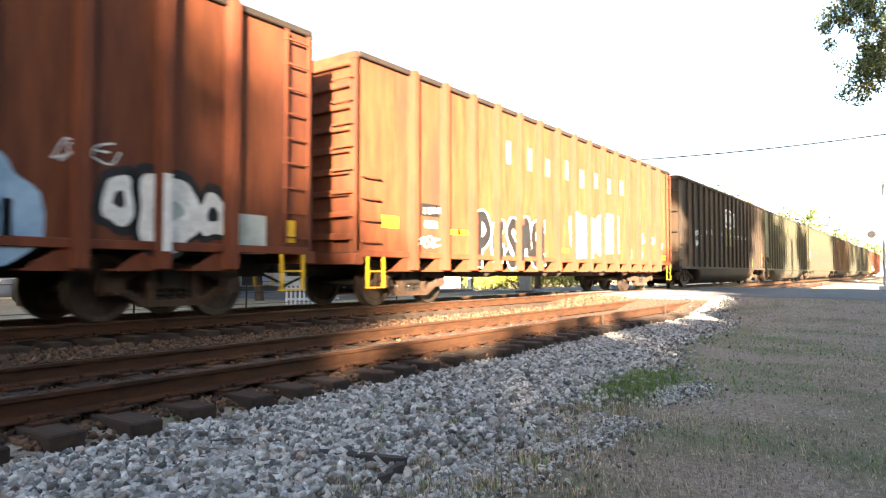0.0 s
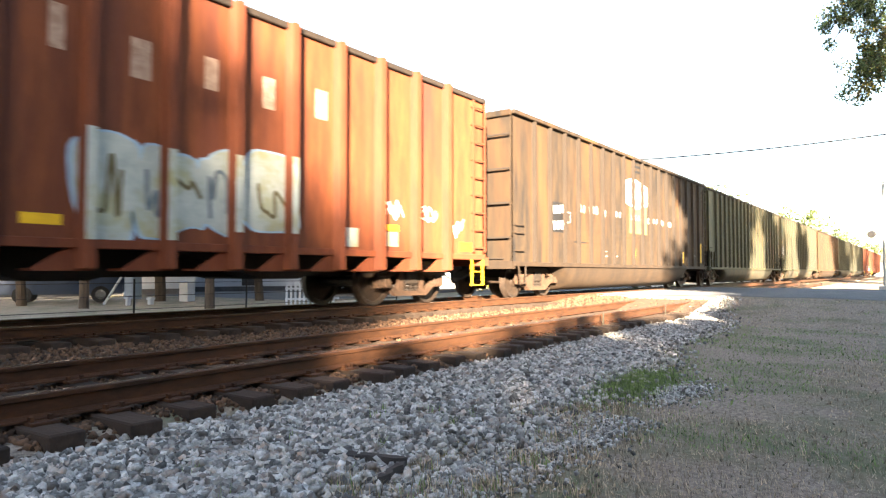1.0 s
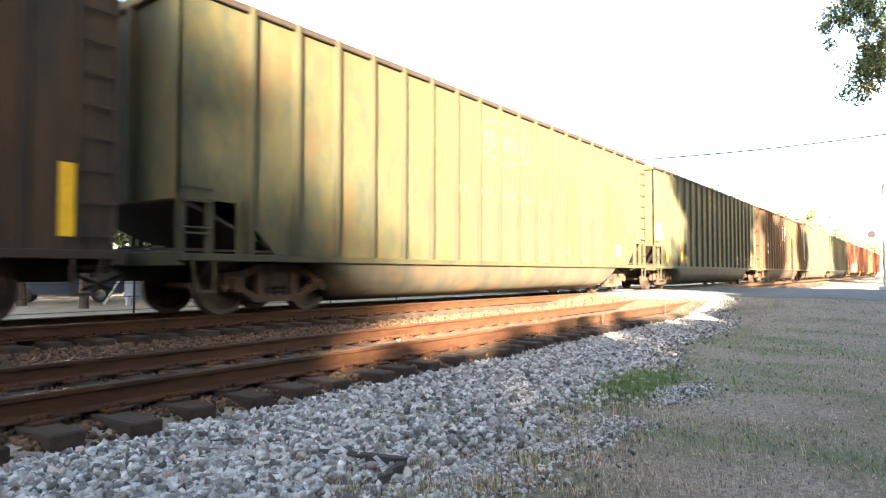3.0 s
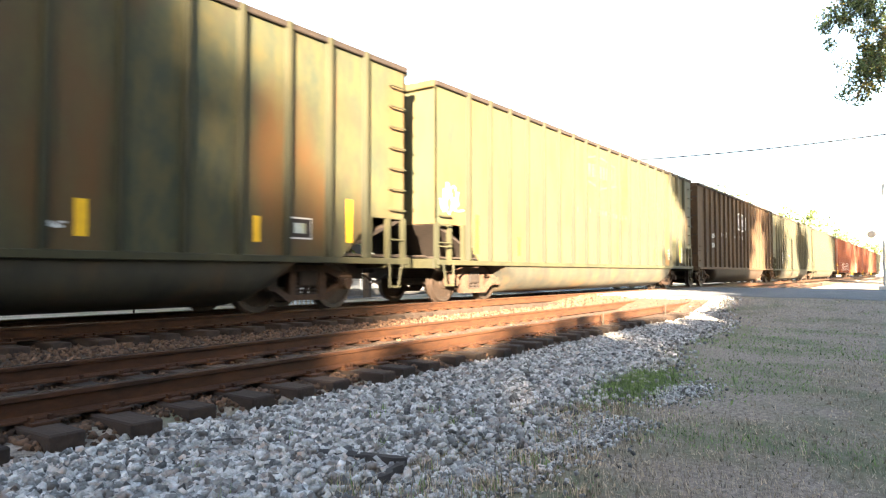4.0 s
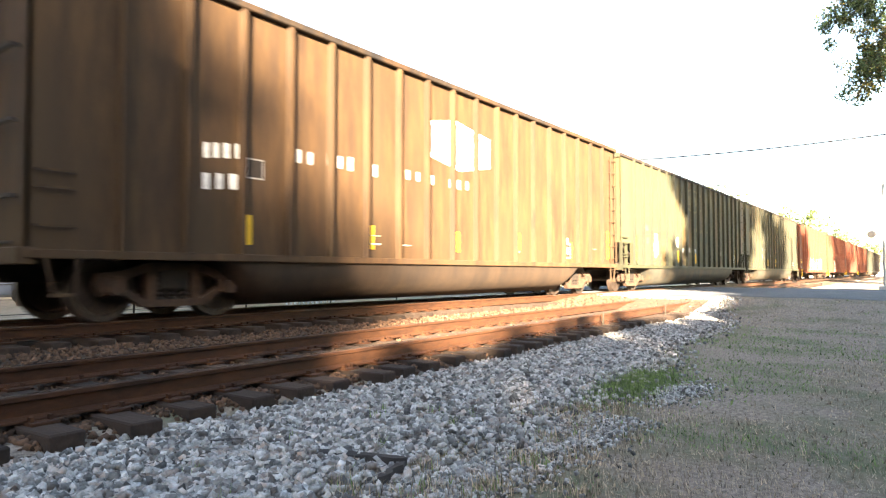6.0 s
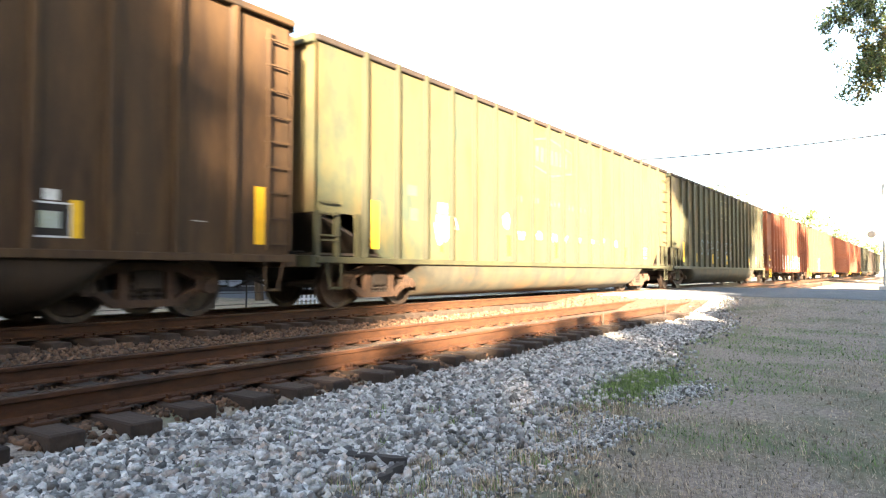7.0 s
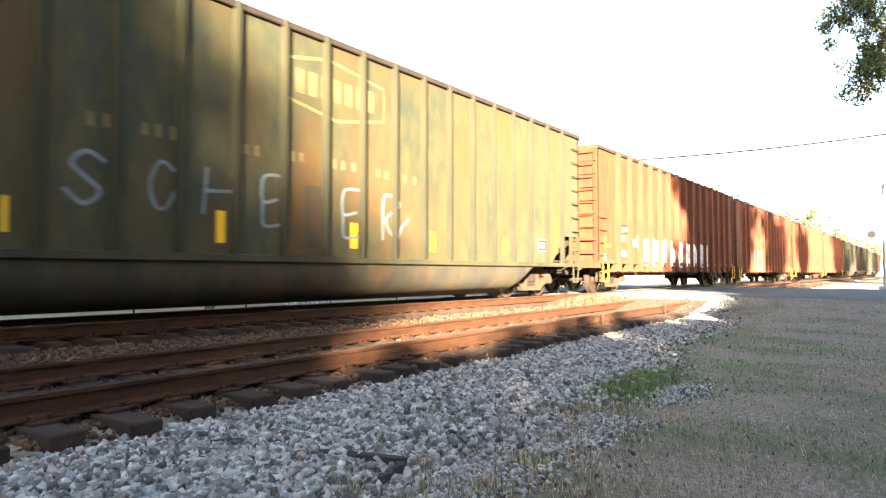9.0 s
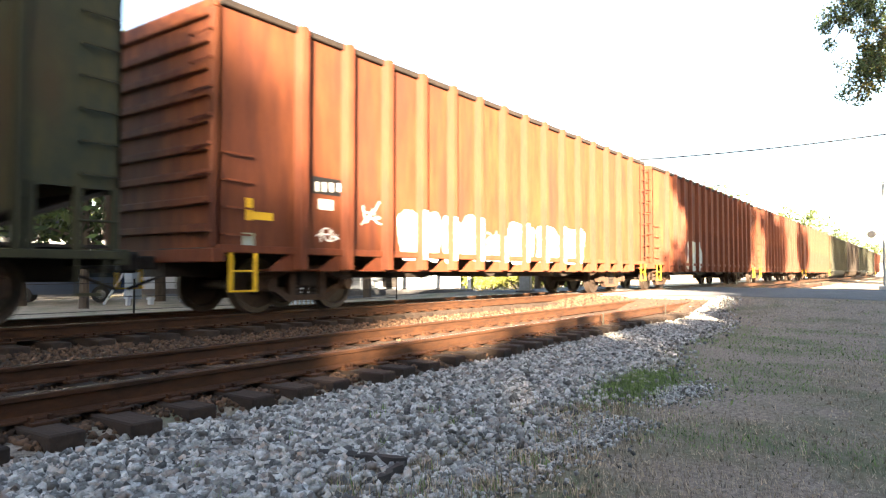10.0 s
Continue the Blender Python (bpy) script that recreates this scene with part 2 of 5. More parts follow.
def truck(root, xc):
    """A three-piece freight truck: side frames, bolster, two turning wheelsets."""
    for sy in (-1, 1):
        bm = bmesh.new()
        top = [(-1.12, 0.48), (-1.08, 0.66), (-0.72, 0.70), (-0.42, 0.80), (0.42, 0.80), (0.72, 0.70), (1.08, 0.66), (1.12, 0.48), (0.72, 0.56), (0.42, 0.68), (-0.42, 0.68), (-0.72, 0.56)]
        low = [(-1.12, 0.50), (-1.05, 0.36), (-0.74, 0.36), (-0.48, 0.19), (0.48, 0.19), (0.74, 0.36), (1.05, 0.36), (1.12, 0.50), (0.74, 0.46), (0.42, 0.29), (-0.42, 0.29), (-0.74, 0.46)]
        prism(bm, top, 0.14, Matrix.Translation((0, -0.07, 0)))
        prism(bm, low, 0.14, Matrix.Translation((0, -0.07, 0)))
        for dx in (-0.34, 0.34):
            box(bm, dx - 0.07, dx + 0.07, -0.065, 0.065, 0.27, 0.70)
        f = part("side_frame", bm, M_TRUCK, root, "dusty cast steel truck side frame", pose(xc, sy * 1.02, 0))
        for dx in (-0.18, 0.0, 0.18):
            bm = bmesh.new()
            prof = [(0.045 + 0.028 * (k % 2), 0.26 + 0.034 * k) for k in range(14)]
            rings = [[bm.verts.new((rr * math.cos(a * math.pi / 4), rr * math.sin(a * math.pi / 4), z)) for a in range(8)] for rr, z in prof]
            for r0, r1 in zip(rings, rings[1:]):
                for a in range(8):
                    bm.faces.new((r0[a], r0[(a + 1) % 8], r1[(a + 1) % 8], r1[a]))
            part("spring", bm, M_DARK, f, "dark coil spring", pose(dx, 0, 0))
        for dx in (-0.89, 0.89):
            bm = bmesh.new()
            box(bm, dx - 0.16, dx + 0.16, -0.05, 0.05, 0.38, 0.62, 0.03)
            bar(bm, (dx, -0.11, 0.46), (dx, 0.11, 0.46), 0.10, 10)
            part("bearing_cap", bm, M_TRUCK, f, "", pose(0, sy * 0.06, 0))
    bm = bmesh.new()
    box(bm, -0.22, 0.22, -1.1, 1.1, 0.42, 0.72, 0.03)
    part("bolster", bm, M_DARK, root, "", pose(xc, 0, 0))
    for dx in (-0.89, 0.89):
        bm = bmesh.new()
        bar(bm, (0, -1.0, 0), (0, 1.0, 0), 0.08, 10)
        axle = part("wheelset", bm, M_WHEEL, root, "steel axle with its two wheels", pose(xc + dx, 0, 0.46))
        for sy in (-1, 1):
            # turned profile: flange inside, tread, dished plate, hub
            prof = [(0.08, 0.10), (0.16, 0.10), (0.17, 0.05), (0.36, 0.035), (0.38, 0.06), (0.455, 0.065), (0.460, -0.05), (0.487, -0.06), (0.487, -0.09), (0.40, -0.09), (0.36, -0.02), (0.17, -0.03), (0.08, -0.06)]
            bm = bmesh.new()
            rings = [[bm.verts.new((r * math.cos(2 * math.pi * k / 28), sy * w, r * math.sin(2 * math.pi * k / 28))) for k in range(28)] for r, w in prof]
            for r0, r1 in zip(rings, rings[1:]):
                for k in range(28):
                    q = (r0[k], r0[(k + 1) % 28], r1[(k + 1) % 28], r1[k])
                    bm.faces.new(q if sy > 0 else q[::-1])
            part("wheel", bm, M_WHEEL, axle, "dusty steel wheel with a flange", pose(0, sy * 0.75, 0))


def coupler(root, x, s):
    bm = bmesh.new()
    box(bm, min(x, x + s * 0.45), max(x, x + s * 0.45), -0.09, 0.09, 0.72, 0.92, 0.02)
    box(bm, min(x + s * 0.38, x + s * 0.64), max(x + s * 0.38, x + s * 0.64), -0.16, 0.14, 0.66, 0.98, 0.04)
    bar(bm, (x + s * 0.1, -0.28, 0.62), (x + s * 0.62, -0.24, 0.42), 0.025, 6)
    bar(bm, (x + s * 0.05, -0.12, 1.02), (x + s * 0.05, -1.3, 1.02), 0.018, 6)
    part("coupler", bm, M_DARK, root, "knuckle coupler with air hose")


def ladder_part(root, name, x0, x1, y, zs, material, across=False, r=0.014, stiles=True):
    """Rungs standing 7 cm off a side (across=False) or an end (across=True; y is then the x of the end)."""
    bm = bmesh.new()
    out = 0.07 * (1 if y < 1 else -1) if across else (0.07 if y < 0 else -0.07)
    pts = [(x0, out), (x0, 0), (x1, 0), (x1, out)]
    if across:
        pts = [(y + o, u, 0) for u, o in pts]
    else:
        pts = [(u, y + o, 0) for u, o in pts]
    ring = []
    for p in pts:
        p = Vector(p)
        ring.append([bm.verts.new(p + Vector(q)) for q in ((-r, -r, -r), (r, r, -r), (r, r, r), (-r, -r, r))])
    for a, b in zip(ring, ring[1:]):
        for k in range(4):
            bm.faces.new((a[k], a[(k + 1) % 4], b[(k + 1) % 4], b[k]))
    bm.faces.new(ring[0][::-1])
    bm.faces.new(ring[-1])
    first = part(name + "_rung" if not name.endswith("iron") else name, bm, material, root, "bent steel rung", pose(0, 0, zs[0]))
    for z in zs[1:]:
        share(first, pose(0, 0, z))
    if stiles and not across:
        for q in (x0, x1):
            bm = bmesh.new()
            box(bm, q - 0.02, q + 0.02, y - 0.018, y - 0.002 + 0.02, zs[0] - 0.1, zs[-1] + 0.15)
            part("ladder_stile", bm, material, root)


def side_outline(L, z0, z1, notch):
    if not notch:
        return [(0, z0), (L, z0), (L, z1), (0, z1)]
    a, b, h = notch
    return [(a, z0), (L - a, z0), (L - b, z0 + h), (L, z0 + h), (L, z1), (0, z1), (0, z0 + h), (b, z0 + h)]


def hopper_car(name, L, z0, z1, panels, paint, ribpaint, ribw, ribd, kind, first=None):
    root = empty(name)
    notch = (1.75, 0.95, 0.78) if kind == "olive" else None
    inner = HALF - 0.10
    for sy in (-1, 1):
        bm = bmesh.new()
        out = side_outline(L, z0, z1, notch)
        prism(bm, out, 0.05, Matrix.Translation((0, -inner if sy < 0 else inner - 0.05, 0)))
        part("side_sheet", bm, paint, root)
        bm = bmesh.new()
        bw = 0.13 if kind == "brown" else 0.08
        box(bm, -0.02, L + 0.02, sy * (inner - 0.03), sy * (inner + bw - 0.02), z1 - 0.08, z1 + 0.03, 0.015)
        part("top_chord", bm, M_BROWN if kind == "brown" else M_DARK, root, "steel top chord")
        bm = bmesh.new()
        if kind == "red":
            box(bm, 0, L, sy * (inner - 0.02), sy * (inner + 0.045), z0 - 0.02, z0 + 0.10, 0.01)
        else:
            box(bm, 0, L, sy * (inner - 0.06), sy * (inner + 0.09), z0 - 0.09, z0 + 0.02, 0.01)
        part("side_sill", bm, ribpaint, root, "side sill")
        # ribs
        e0 = {"olive": 1.2, "brown": 1.12, "red": 1.55}[kind]
        rib = None
        for i in range(panels + 1):
            x = e0 + (L - 2 * e0) * i / panels
            if rib is None:
                bm = bmesh.new()
                lo = (z0 - 0.26) if kind == "red" else z0 + 0.02
                hw, d = ribw / 2, ribd
                prof = [(-hw, 0), (-hw * 0.62, -d), (hw * 0.62, -d), (hw, 0)]
                vs = [bm.verts.new((px, -inner + py, z)) for z in (lo, z1 - 0.085 if kind == "brown" else z1 + 0.022) for px, py in prof]
                for k in range(3):
                    bm.faces.new((vs[k], vs[k + 1], vs[k + 5], vs[k + 4]))
                bm.faces.new(vs[0:4][::-1])
                bm.faces.new(vs[4:8])
                bm.faces.new((vs[3], vs[0], vs[4], vs[7]))
                if kind == "red":
                    prism(bm, [(-0.60, lo), (hw, lo), (hw, z0 - 0.02), (-0.22, z0 - 0.02)], 0.03, Matrix.Translation((0, -inner, 0)))
                    box(bm, -0.6, hw, -inner - 0.02, -inner + 0.35, lo - 0.03, lo)
                rib = part("rib", bm, ribpaint, root, "", Matrix.Translation((x, 0, 0)) @ (Matrix() if sy < 0 else Matrix.Scale(-1, 4, (0, 1, 0))))
                if sy > 0:
                    rib.matrix_basis = Matrix.Translation((x, 0, 0)) @ Matrix.Rotation(math.pi, 4, "Z")
            else:
                m = Matrix.Translation((x, 0, 0))
                share(rib, m if sy < 0 else m @ Matrix.Rotation(math.pi, 4, "Z"))
    for x, s in ((0, -1), (L, 1)):
        bm = bmesh.new()
        zl = z0 + (0.78 if notch else 0.0)
        box(bm, x, x - s * 0.05, -inner, inner, zl, z1, 0)
        part("end_sheet", bm, paint, root)
        if kind == "red":
            stiff = [(-inner + 0.13, inner - 0.13, z0 + 0.35 + k * (z1 - z0 - 0.5) / 8 - 0.06, z0 + 0.35 + k * (z1 - z0 - 0.5) / 8 + 0.06) for k in range(9)]
            stiff += [(-inner, -inner + 0.12, z0 + 0.05, z1 - 0.12), (inner - 0.12, inner, z0 + 0.05, z1 - 0.12)]
        else:
            stiff = [(y - 0.05, y + 0.05, zl, z1 - 0.12) for y in (-0.35, 0.35, 1.0)]
        for y0, y1, za, zb in stiff + [(-inner, inner, z1 - 0.12, z1 + 0.035)]:
            bm = bmesh.new()
            box(bm, x + s * 0.10, x, y0, y1, za, zb, 0.015)
            part("end_stiffener", bm, paint, root)
        bm = bmesh.new()
        box(bm, x + s * 0.12, x - s * 0.10, -inner - 0.05, inner + 0.05, z0 - 0.16, z0 + 0.04, 0.01)
        part("end_sill", bm, ribpaint, root)
        coupler(root, x + s * 0.02, s)
        if notch:
            bm = bmesh.new()
            a, b, h = notch
            pts = [(x - s * 0.05, z0 + h + 0.05), (x - s * (a + 0.25), z0 + 0.02), (x - s * (a + 0.30), z0 - 0.03), (x - s * 0.05, z0 + h - 0.02)]
            prism(bm, pts if s < 0 else pts[::-1], 2 * inner - 0.12, Matrix.Translation((0, -inner + 0.06, 0)))
            part("slope_sheet", bm, M_DARK, root, "dark hopper slope sheet")
            for sy in (-1, 1):
                for q in (0.06, 0.52, 1.05):
                    bm = bmesh.new()
                    box(bm, x - s * (q - 0.05), x - s * (q + 0.05), sy * (inner - 0.05), sy * (inner + 0.03), z0, z0 + h + 0.02)
                    part("corner_post", bm, ribpaint, root)
                bm = bmesh.new()
                bar(bm, (x - s * 0.06, sy * (inner + 0.05), z0 + 0.38), (x - s * 0.54, sy * (inner + 0.05), z0 + 0.38), 0.016)
                part("grab_rail", bm, ribpaint, root)
        # steps and ladders on both sides of each end
        for sy in (-1, 1):
            ys = sy * (inner + 0.08)
            if kind == "red":
                bm = bmesh.new()
                for q in (0.18, 0.62):
                    box(bm, x - s * (q - 0.03), x - s * (q + 0.03), ys - 0.012, ys + 0.012, z0 - 0.58, z0 - 0.02)
                box(bm, x - s * 0.15, x - s * 0.65, ys - 0.03, ys + 0.03, z0 - 0.60, z0 - 0.575)
                box(bm, x - s * 0.15, x - s * 0.65, ys - 0.015, ys + 0.015, z0 - 0.30, z0 - 0.275)
                part("stirrup_step", bm, M_YELLOW, root, "yellow sill step")
                if s < 0:
                    ladder_part(root, "ladder", 0.08, 0.55, ys, [z0 + 0.25 + 0.4 * k for k in range(4)], ribpaint, stiles=False)
                else:
                    ladder_part(root, "ladder", L - 0.55, L - 0.08, ys, [z0 + 0.25 + 0.4 * k for k in range(9)], ribpaint)
            else:
                bm = bmesh.new()
                for q in (0.18, 0.56):
                    bar(bm, (x - s * q, ys, z0 - 0.05), (x - s * (q + (0.12 if q < 0.3 else -0.02)), ys, z0 - 0.52), 0.02)
                box(bm, x - s * 0.26, x - s * 0.56, ys - 0.025, ys + 0.025, z0 - 0.54, z0 - 0.50)
                part("stirrup_step", bm, ribpaint, root, "sill step")
                if s > 0:
                    ladder_part(root, "ladder", L - 0.50, L - 0.06, ys, [z0 + (0.95 if notch else 0.2) + 0.40 * k for k in range(7 if notch else 9)], ribpaint, stiles=not notch)
                else:
                    ladder_part(root, "grab_iron", 0.1, 0.5, ys, [z0 + 0.3, z0 + 0.75, z0 + 0.95], ribpaint, stiles=False)
        if s < 0 and kind == "brown":
            ladder_part(root, "end_ladder", -inner + 0.02, -inner + 1.0, -0.16, [z0 + 0.62 + 0.86 * k for k in range(4)], M_DARK, across=True, r=0.022)
        elif s < 0 and kind == "red":
            ladder_part(root, "end_ladder", -inner + 0.02, -inner + 0.52, -0.16, [z0 + 0.3 + 0.42 * k for k in range(8)], ribpaint, across=True, r=0.018)
    # floor, centre sill, load
    bm = bmesh.new()
    box(bm, 0.1, L - 0.1, -inner + 0.05, inner - 0.05, z0 + (0.0 if kind == "red" else 0.05), z0 + 0.09)
    part("floor_plate", bm, M_DARK, root)
    bm = bmesh.new()
    box(bm, -0.1, L + 0.1, -0.30, 0.30, z0 - 0.38, z0 - 0.02)
    if kind == "red":
        for k in range(1, 4):
            x = 3.6 + (L - 7.2) * (k - 0.5) / 3
            part("centre_sill" if k == 1 else "hopper_chute", bm, M_DARK, root)
            bm = bmesh.new()
            prism(bm, [(x - 1.9, z0), (x - 0.4, z0 - 0.42), (x + 0.4, z0 - 0.42), (x + 1.9, z0)], 1.6, Matrix.Translation((0, -0.8, 0)))
    part("centre_sill" if kind != "red" else "hopper_chute", bm, M_DARK, root)
    bm = bmesh.new()
    n = 24
    g = [[bm.verts.new((0.06 + (L - 0.12) * i / n, -inner + 0.06 + (2 * inner - 0.12) * j / 4, z1 - 0.5 + 0.22 * math.sin(math.pi * j / 4) + 0.12 * noise.noise(Vector((i * 0.5, j * 0.7, L))))) for j in range(5)] for i in range(n + 1)]
    for i in range(n):
        for j in range(4):
            bm.faces.new((g[i][j], g[i + 1][j], g[i + 1][j + 1], g[i][j + 1]))
    part("load", bm, M_CHIPS, root, "wood chip load")
    if kind != "red":
        bm = bmesh.new()
        n, rows = 20, []
        a0, a1 = 3.55, L - 3.55
        for i, (x, k) in enumerate(((a0 - 0.85, 0.02), (a0 - 0.62, 0.35), (a0 - 0.40, 0.72), (a0 - 0.12, 0.94), (a0 + 0.1, 1.0), ((a0 + a1) / 2, 1.0), (a1 - 0.1, 1.0), (a1 + 0.12, 0.94), (a1 + 0.40, 0.72), (a1 + 0.62, 0.35), (a1 + 0.85, 0.02))):
            row = []
            for j in range(n + 1):
                a = math.pi * j / n
                c, s_ = math.cos(a), math.sin(a)
                y = -(inner + 0.02) * math.copysign(abs(c) ** 0.55, c)
                z = z0 - 0.06 - (0.73 * k) * abs(s_) ** 0.75
                row.append(bm.verts.new((x, y, z)))
            rows.append(row)
        for r0, r1 in zip(rows, rows[1:]):
            for j in range(n):
                bm.faces.new((r0[j], r0[j + 1], r1[j + 1], r1[j])).smooth = True
        part("tub", bm, M_TUB if kind == "olive" else M_BROWNRIB, root, "rounded grimy steel tub bottom")
    truck(root, 2.15)
    truck(root, L - 2.15)
    return root


LABELS = {
    "red": "weathered red open-top woodchip hopper car on the rails",
    "brown": "dark brown open-top woodchip hopper car on the rails",
    "rust": "faded rust-brown open-top woodchip hopper car on the rails",
    "olive": "rust-stained olive green open-top woodchip hopper car on the rails",
}
MASTERS = {
    "red": lambda: hopper_car("hopper_car", 18.15, 0.98, 4.68, 14, M_RED, M_REDRIB, 0.22, 0.15, "red"),
    "brown": lambda: hopper_car("hopper_car", 17.8, 0.92, 4.72, 17, M_BROWN, M_BROWNRIB, 0.11, 0.10, "brown"),
    "rust": lambda: hopper_car("hopper_car", 17.8, 0.92, 4.72, 17, M_RUST, M_RUST, 0.11, 0.10, "brown"),
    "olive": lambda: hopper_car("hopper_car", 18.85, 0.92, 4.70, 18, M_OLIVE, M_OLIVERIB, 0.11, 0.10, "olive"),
}
MADE = {}
CONSIST = [("red", -10.5), ("red", 8.85), ("brown", 28.3), ("olive", 46.95), ("olive", 66.8), ("rust", 86.75), ("olive", 105.1), ("olive", 124.6), ("red", 144.9), ("red", 164.0), ("red", 183.3), ("red", 202.6)]
x = 222.0
for k in range(7):
    CONSIST.append((("olive", "brown", "olive", "olive", "red", "olive", "brown")[k], x))
    x += 19.4


def build_train():
    for kind, s0 in CONSIST:
        if kind not in MADE:
            car = MASTERS[kind]()
            MADE[kind] = car
            car.matrix_basis = pose(s0, MAIN_Y, 0)
        else:
            car = copy_thing(MADE[kind], pose(s0, MAIN_Y, 0))
        tagged(car, LABELS[kind], "freight car", "cars of the freight train")
        TRAIN.append((car, s0, kind))


build_train()

# ---- paint marks on the cars ----
FACE_Y = -1.5


def ribbon(pts, width, lift):
    """A flat painted stroke along pts (x, z), standing lift metres off the sheet: one strip."""
    bm = bmesh.new()
    P = [Vector((x, 0, z)) for x, z in pts]
    P = [p for i, p in enumerate(P) if i == 0 or (p - P[i - 1]).length > 1e-4]
    closed = (P[0] - P[-1]).length < 1e-4
    rows = []
    for i, p in enumerate(P):
        a = P[i - 1] if i else (P[-2] if closed else p)
        b = P[i + 1] if i < len(P) - 1 else (P[1] if closed else p)
        d = (b - a).normalized()
        n = Vector((-d.z, 0, d.x)) * width / 2
        e = d * width * 0.3 * (0 if closed else (-1 if i == 0 else 1 if i == len(P) - 1 else 0))
        y = Vector((0, FACE_Y - lift - 0.00003 * i, 0))
        rows.append([bm.verts.new(p + e + n + y), bm.verts.new(p + e - n + y)])
    for r0, r1 in zip(rows, rows[1:]):
        bm.faces.new((r0[0], r0[1], r1[1], r1[0]))
    return bm


def curve_of(pts, n=5):
    """A smooth line through a few points."""
    out = []
    P = [pts[0]] + list(pts) + [pts[-1]]
    for i in range(1, len(P) - 2):
        for k in range(n):
            t = k / n
            out.append(tuple(0.5 * (2 * P[i][c] + (P[i + 1][c] - P[i - 1][c]) * t + (2 * P[i - 1][c] - 5 * P[i][c] + 4 * P[i + 1][c] - P[i + 2][c]) * t * t + (3 * P[i][c] - P[i - 1][c] - 3 * P[i + 1][c] + P[i + 2][c]) * t ** 3) for c in (0, 1)))
    out.append(pts[-1])
    return out


def mark(car, x0, x1, z0, z1, material, name="painted_mark", lift=0.004, label=""):
    bm = bmesh.new()
    box(bm, x0, x1, FACE_Y - lift, FACE_Y - lift + 0.003, z0, z1)
    return part(name, bm, material, car, label)


def stroke(car, box4, pts, width, material, lift=0.006, name="painted_stroke"):
    x0, x1, z0, z1 = box4
    pp = curve_of([(x0 + (x1 - x0) * u, z0 + (z1 - z0) * v) for u, v in pts])
    return part(name, ribbon(pp, width, lift), material, car)


def blob(car, x0, x1, z0, z1, material, seed, lift=0.005, name="spray_patch", pow_=0.6):
    """A rounded, uneven sprayed patch; it runs over the ribs that it meets."""
    rng = random.Random(seed)
    bm = bmesh.new()
    cx, cz, rx, rz = (x0 + x1) / 2, (z0 + z1) / 2, (x1 - x0) / 2, (z1 - z0) / 2
    ph = [rng.uniform(0, 6.28) for _ in range(3)]
    vs = []
    for k in range(36):
        a = 2 * math.pi * k / 36
        r = 1 + 0.09 * math.sin(3 * a + ph[0]) + 0.06 * math.sin(5 * a + ph[1])
        c, q = math.cos(a), math.sin(a)
        vs.append(bm.verts.new((cx + rx * r * math.copysign(abs(c) ** pow_, c), FACE_Y - lift, cz + rz * r * math.copysign(abs(q) ** pow_, q))))
    bm.faces.new(vs)
    return part(name, bm, material, car)


RIBS = {"red": [1.55 + 15.05 * i / 14 for i in range(15)]}


def on_ribs(car, x0, x1, z0, z1, material):
    for r in RIBS["red"]:
        if x0 < r < x1:
            bm = bmesh.new()
            box(bm, r - 0.066, r + 0.066, FACE_Y - 0.154, FACE_Y - 0.149, z0, z1)
            part("spray_patch", bm, material, car)


LETTERS = {
    "S": [[(0.95, 0.85), (0.5, 1.0), (0.15, 0.75), (0.5, 0.5), (0.85, 0.25), (0.45, 0.0), (0.0, 0.25)]],
    "C": [[(0.9, 0.85), (0.45, 1.0), (0.1, 0.55), (0.3, 0.05), (0.65, 0.05), (0.95, 0.4)]],
    "H": [[(0.1, 1.0), (0.0, 0.0)], [(0.9, 1.0), (1.0, 0.0)], [(0.05, 0.5), (0.95, 0.55)]],
    "E": [[(0.95, 1.0), (0.1, 0.95), (0.05, 0.5), (0.7, 0.55)], [(0.05, 0.5), (0.1, 0.05), (1.0, 0.1)]],
}
LETTERS.update({
    "R": [[(0.1, 0.0), (0.15, 1.0), (0.7, 0.85), (0.2, 0.45), (0.55, 0.0), (0.75, 0.3), (1.0, 0.5)]],
    "P": [[(0.2, 0.0), (0.25, 0.95)], [(0.0, 0.95), (0.6, 1.0), (0.95, 0.7), (0.55, 0.45), (0.3, 0.45)]],
    "G": [[(0.95, 0.9), (0.35, 0.9), (0.15, 0.4), (0.5, 0.0), (0.85, 0.3), (0.5, 0.42)]],
    "A": [[(0.05, 0.0), (0.4, 0.95), (0.7, 0.95), (0.95, 0.0)], [(0.2, 0.4), (0.85, 0.4)]],
})


def scribble(car, b, material, seed, width=0.026):
    rng = random.Random(seed)
    for k in range(3):
        pts = [(rng.uniform(0, 1), rng.uniform(0, 1)) for _ in range(6)]
        pts = [(0.1 + 0.8 * i / 5 + rng.uniform(-0.15, 0.15), q[1]) for i, q in enumerate(pts)]
        stroke(car, b, pts, width, material, 0.005 + 0.002 * k)


def tag(car, b, key, material, width, lift=0.006):
    for pts in LETTERS[key]:
        stroke(car, b, pts, width, material, lift)
        lift += 0.002


def outlined(car, b, key, seed):
    """A fat sprayed letter: white edge, black body, a white glint."""
    w = (b[1] - b[0])
    c = (b[0] + 0.16 * w, b[1] - 0.12 * w, b[2] + 0.12, b[3] - 0.12)
    tag(car, c, key, M_WHITE, 0.34, 0.005)
    tag(car, c, key, M_BLACK, 0.25, 0.010)
    on_ribs(car, b[0], b[1], b[2] + 0.2, b[3] - 0.15, M_BLACK)


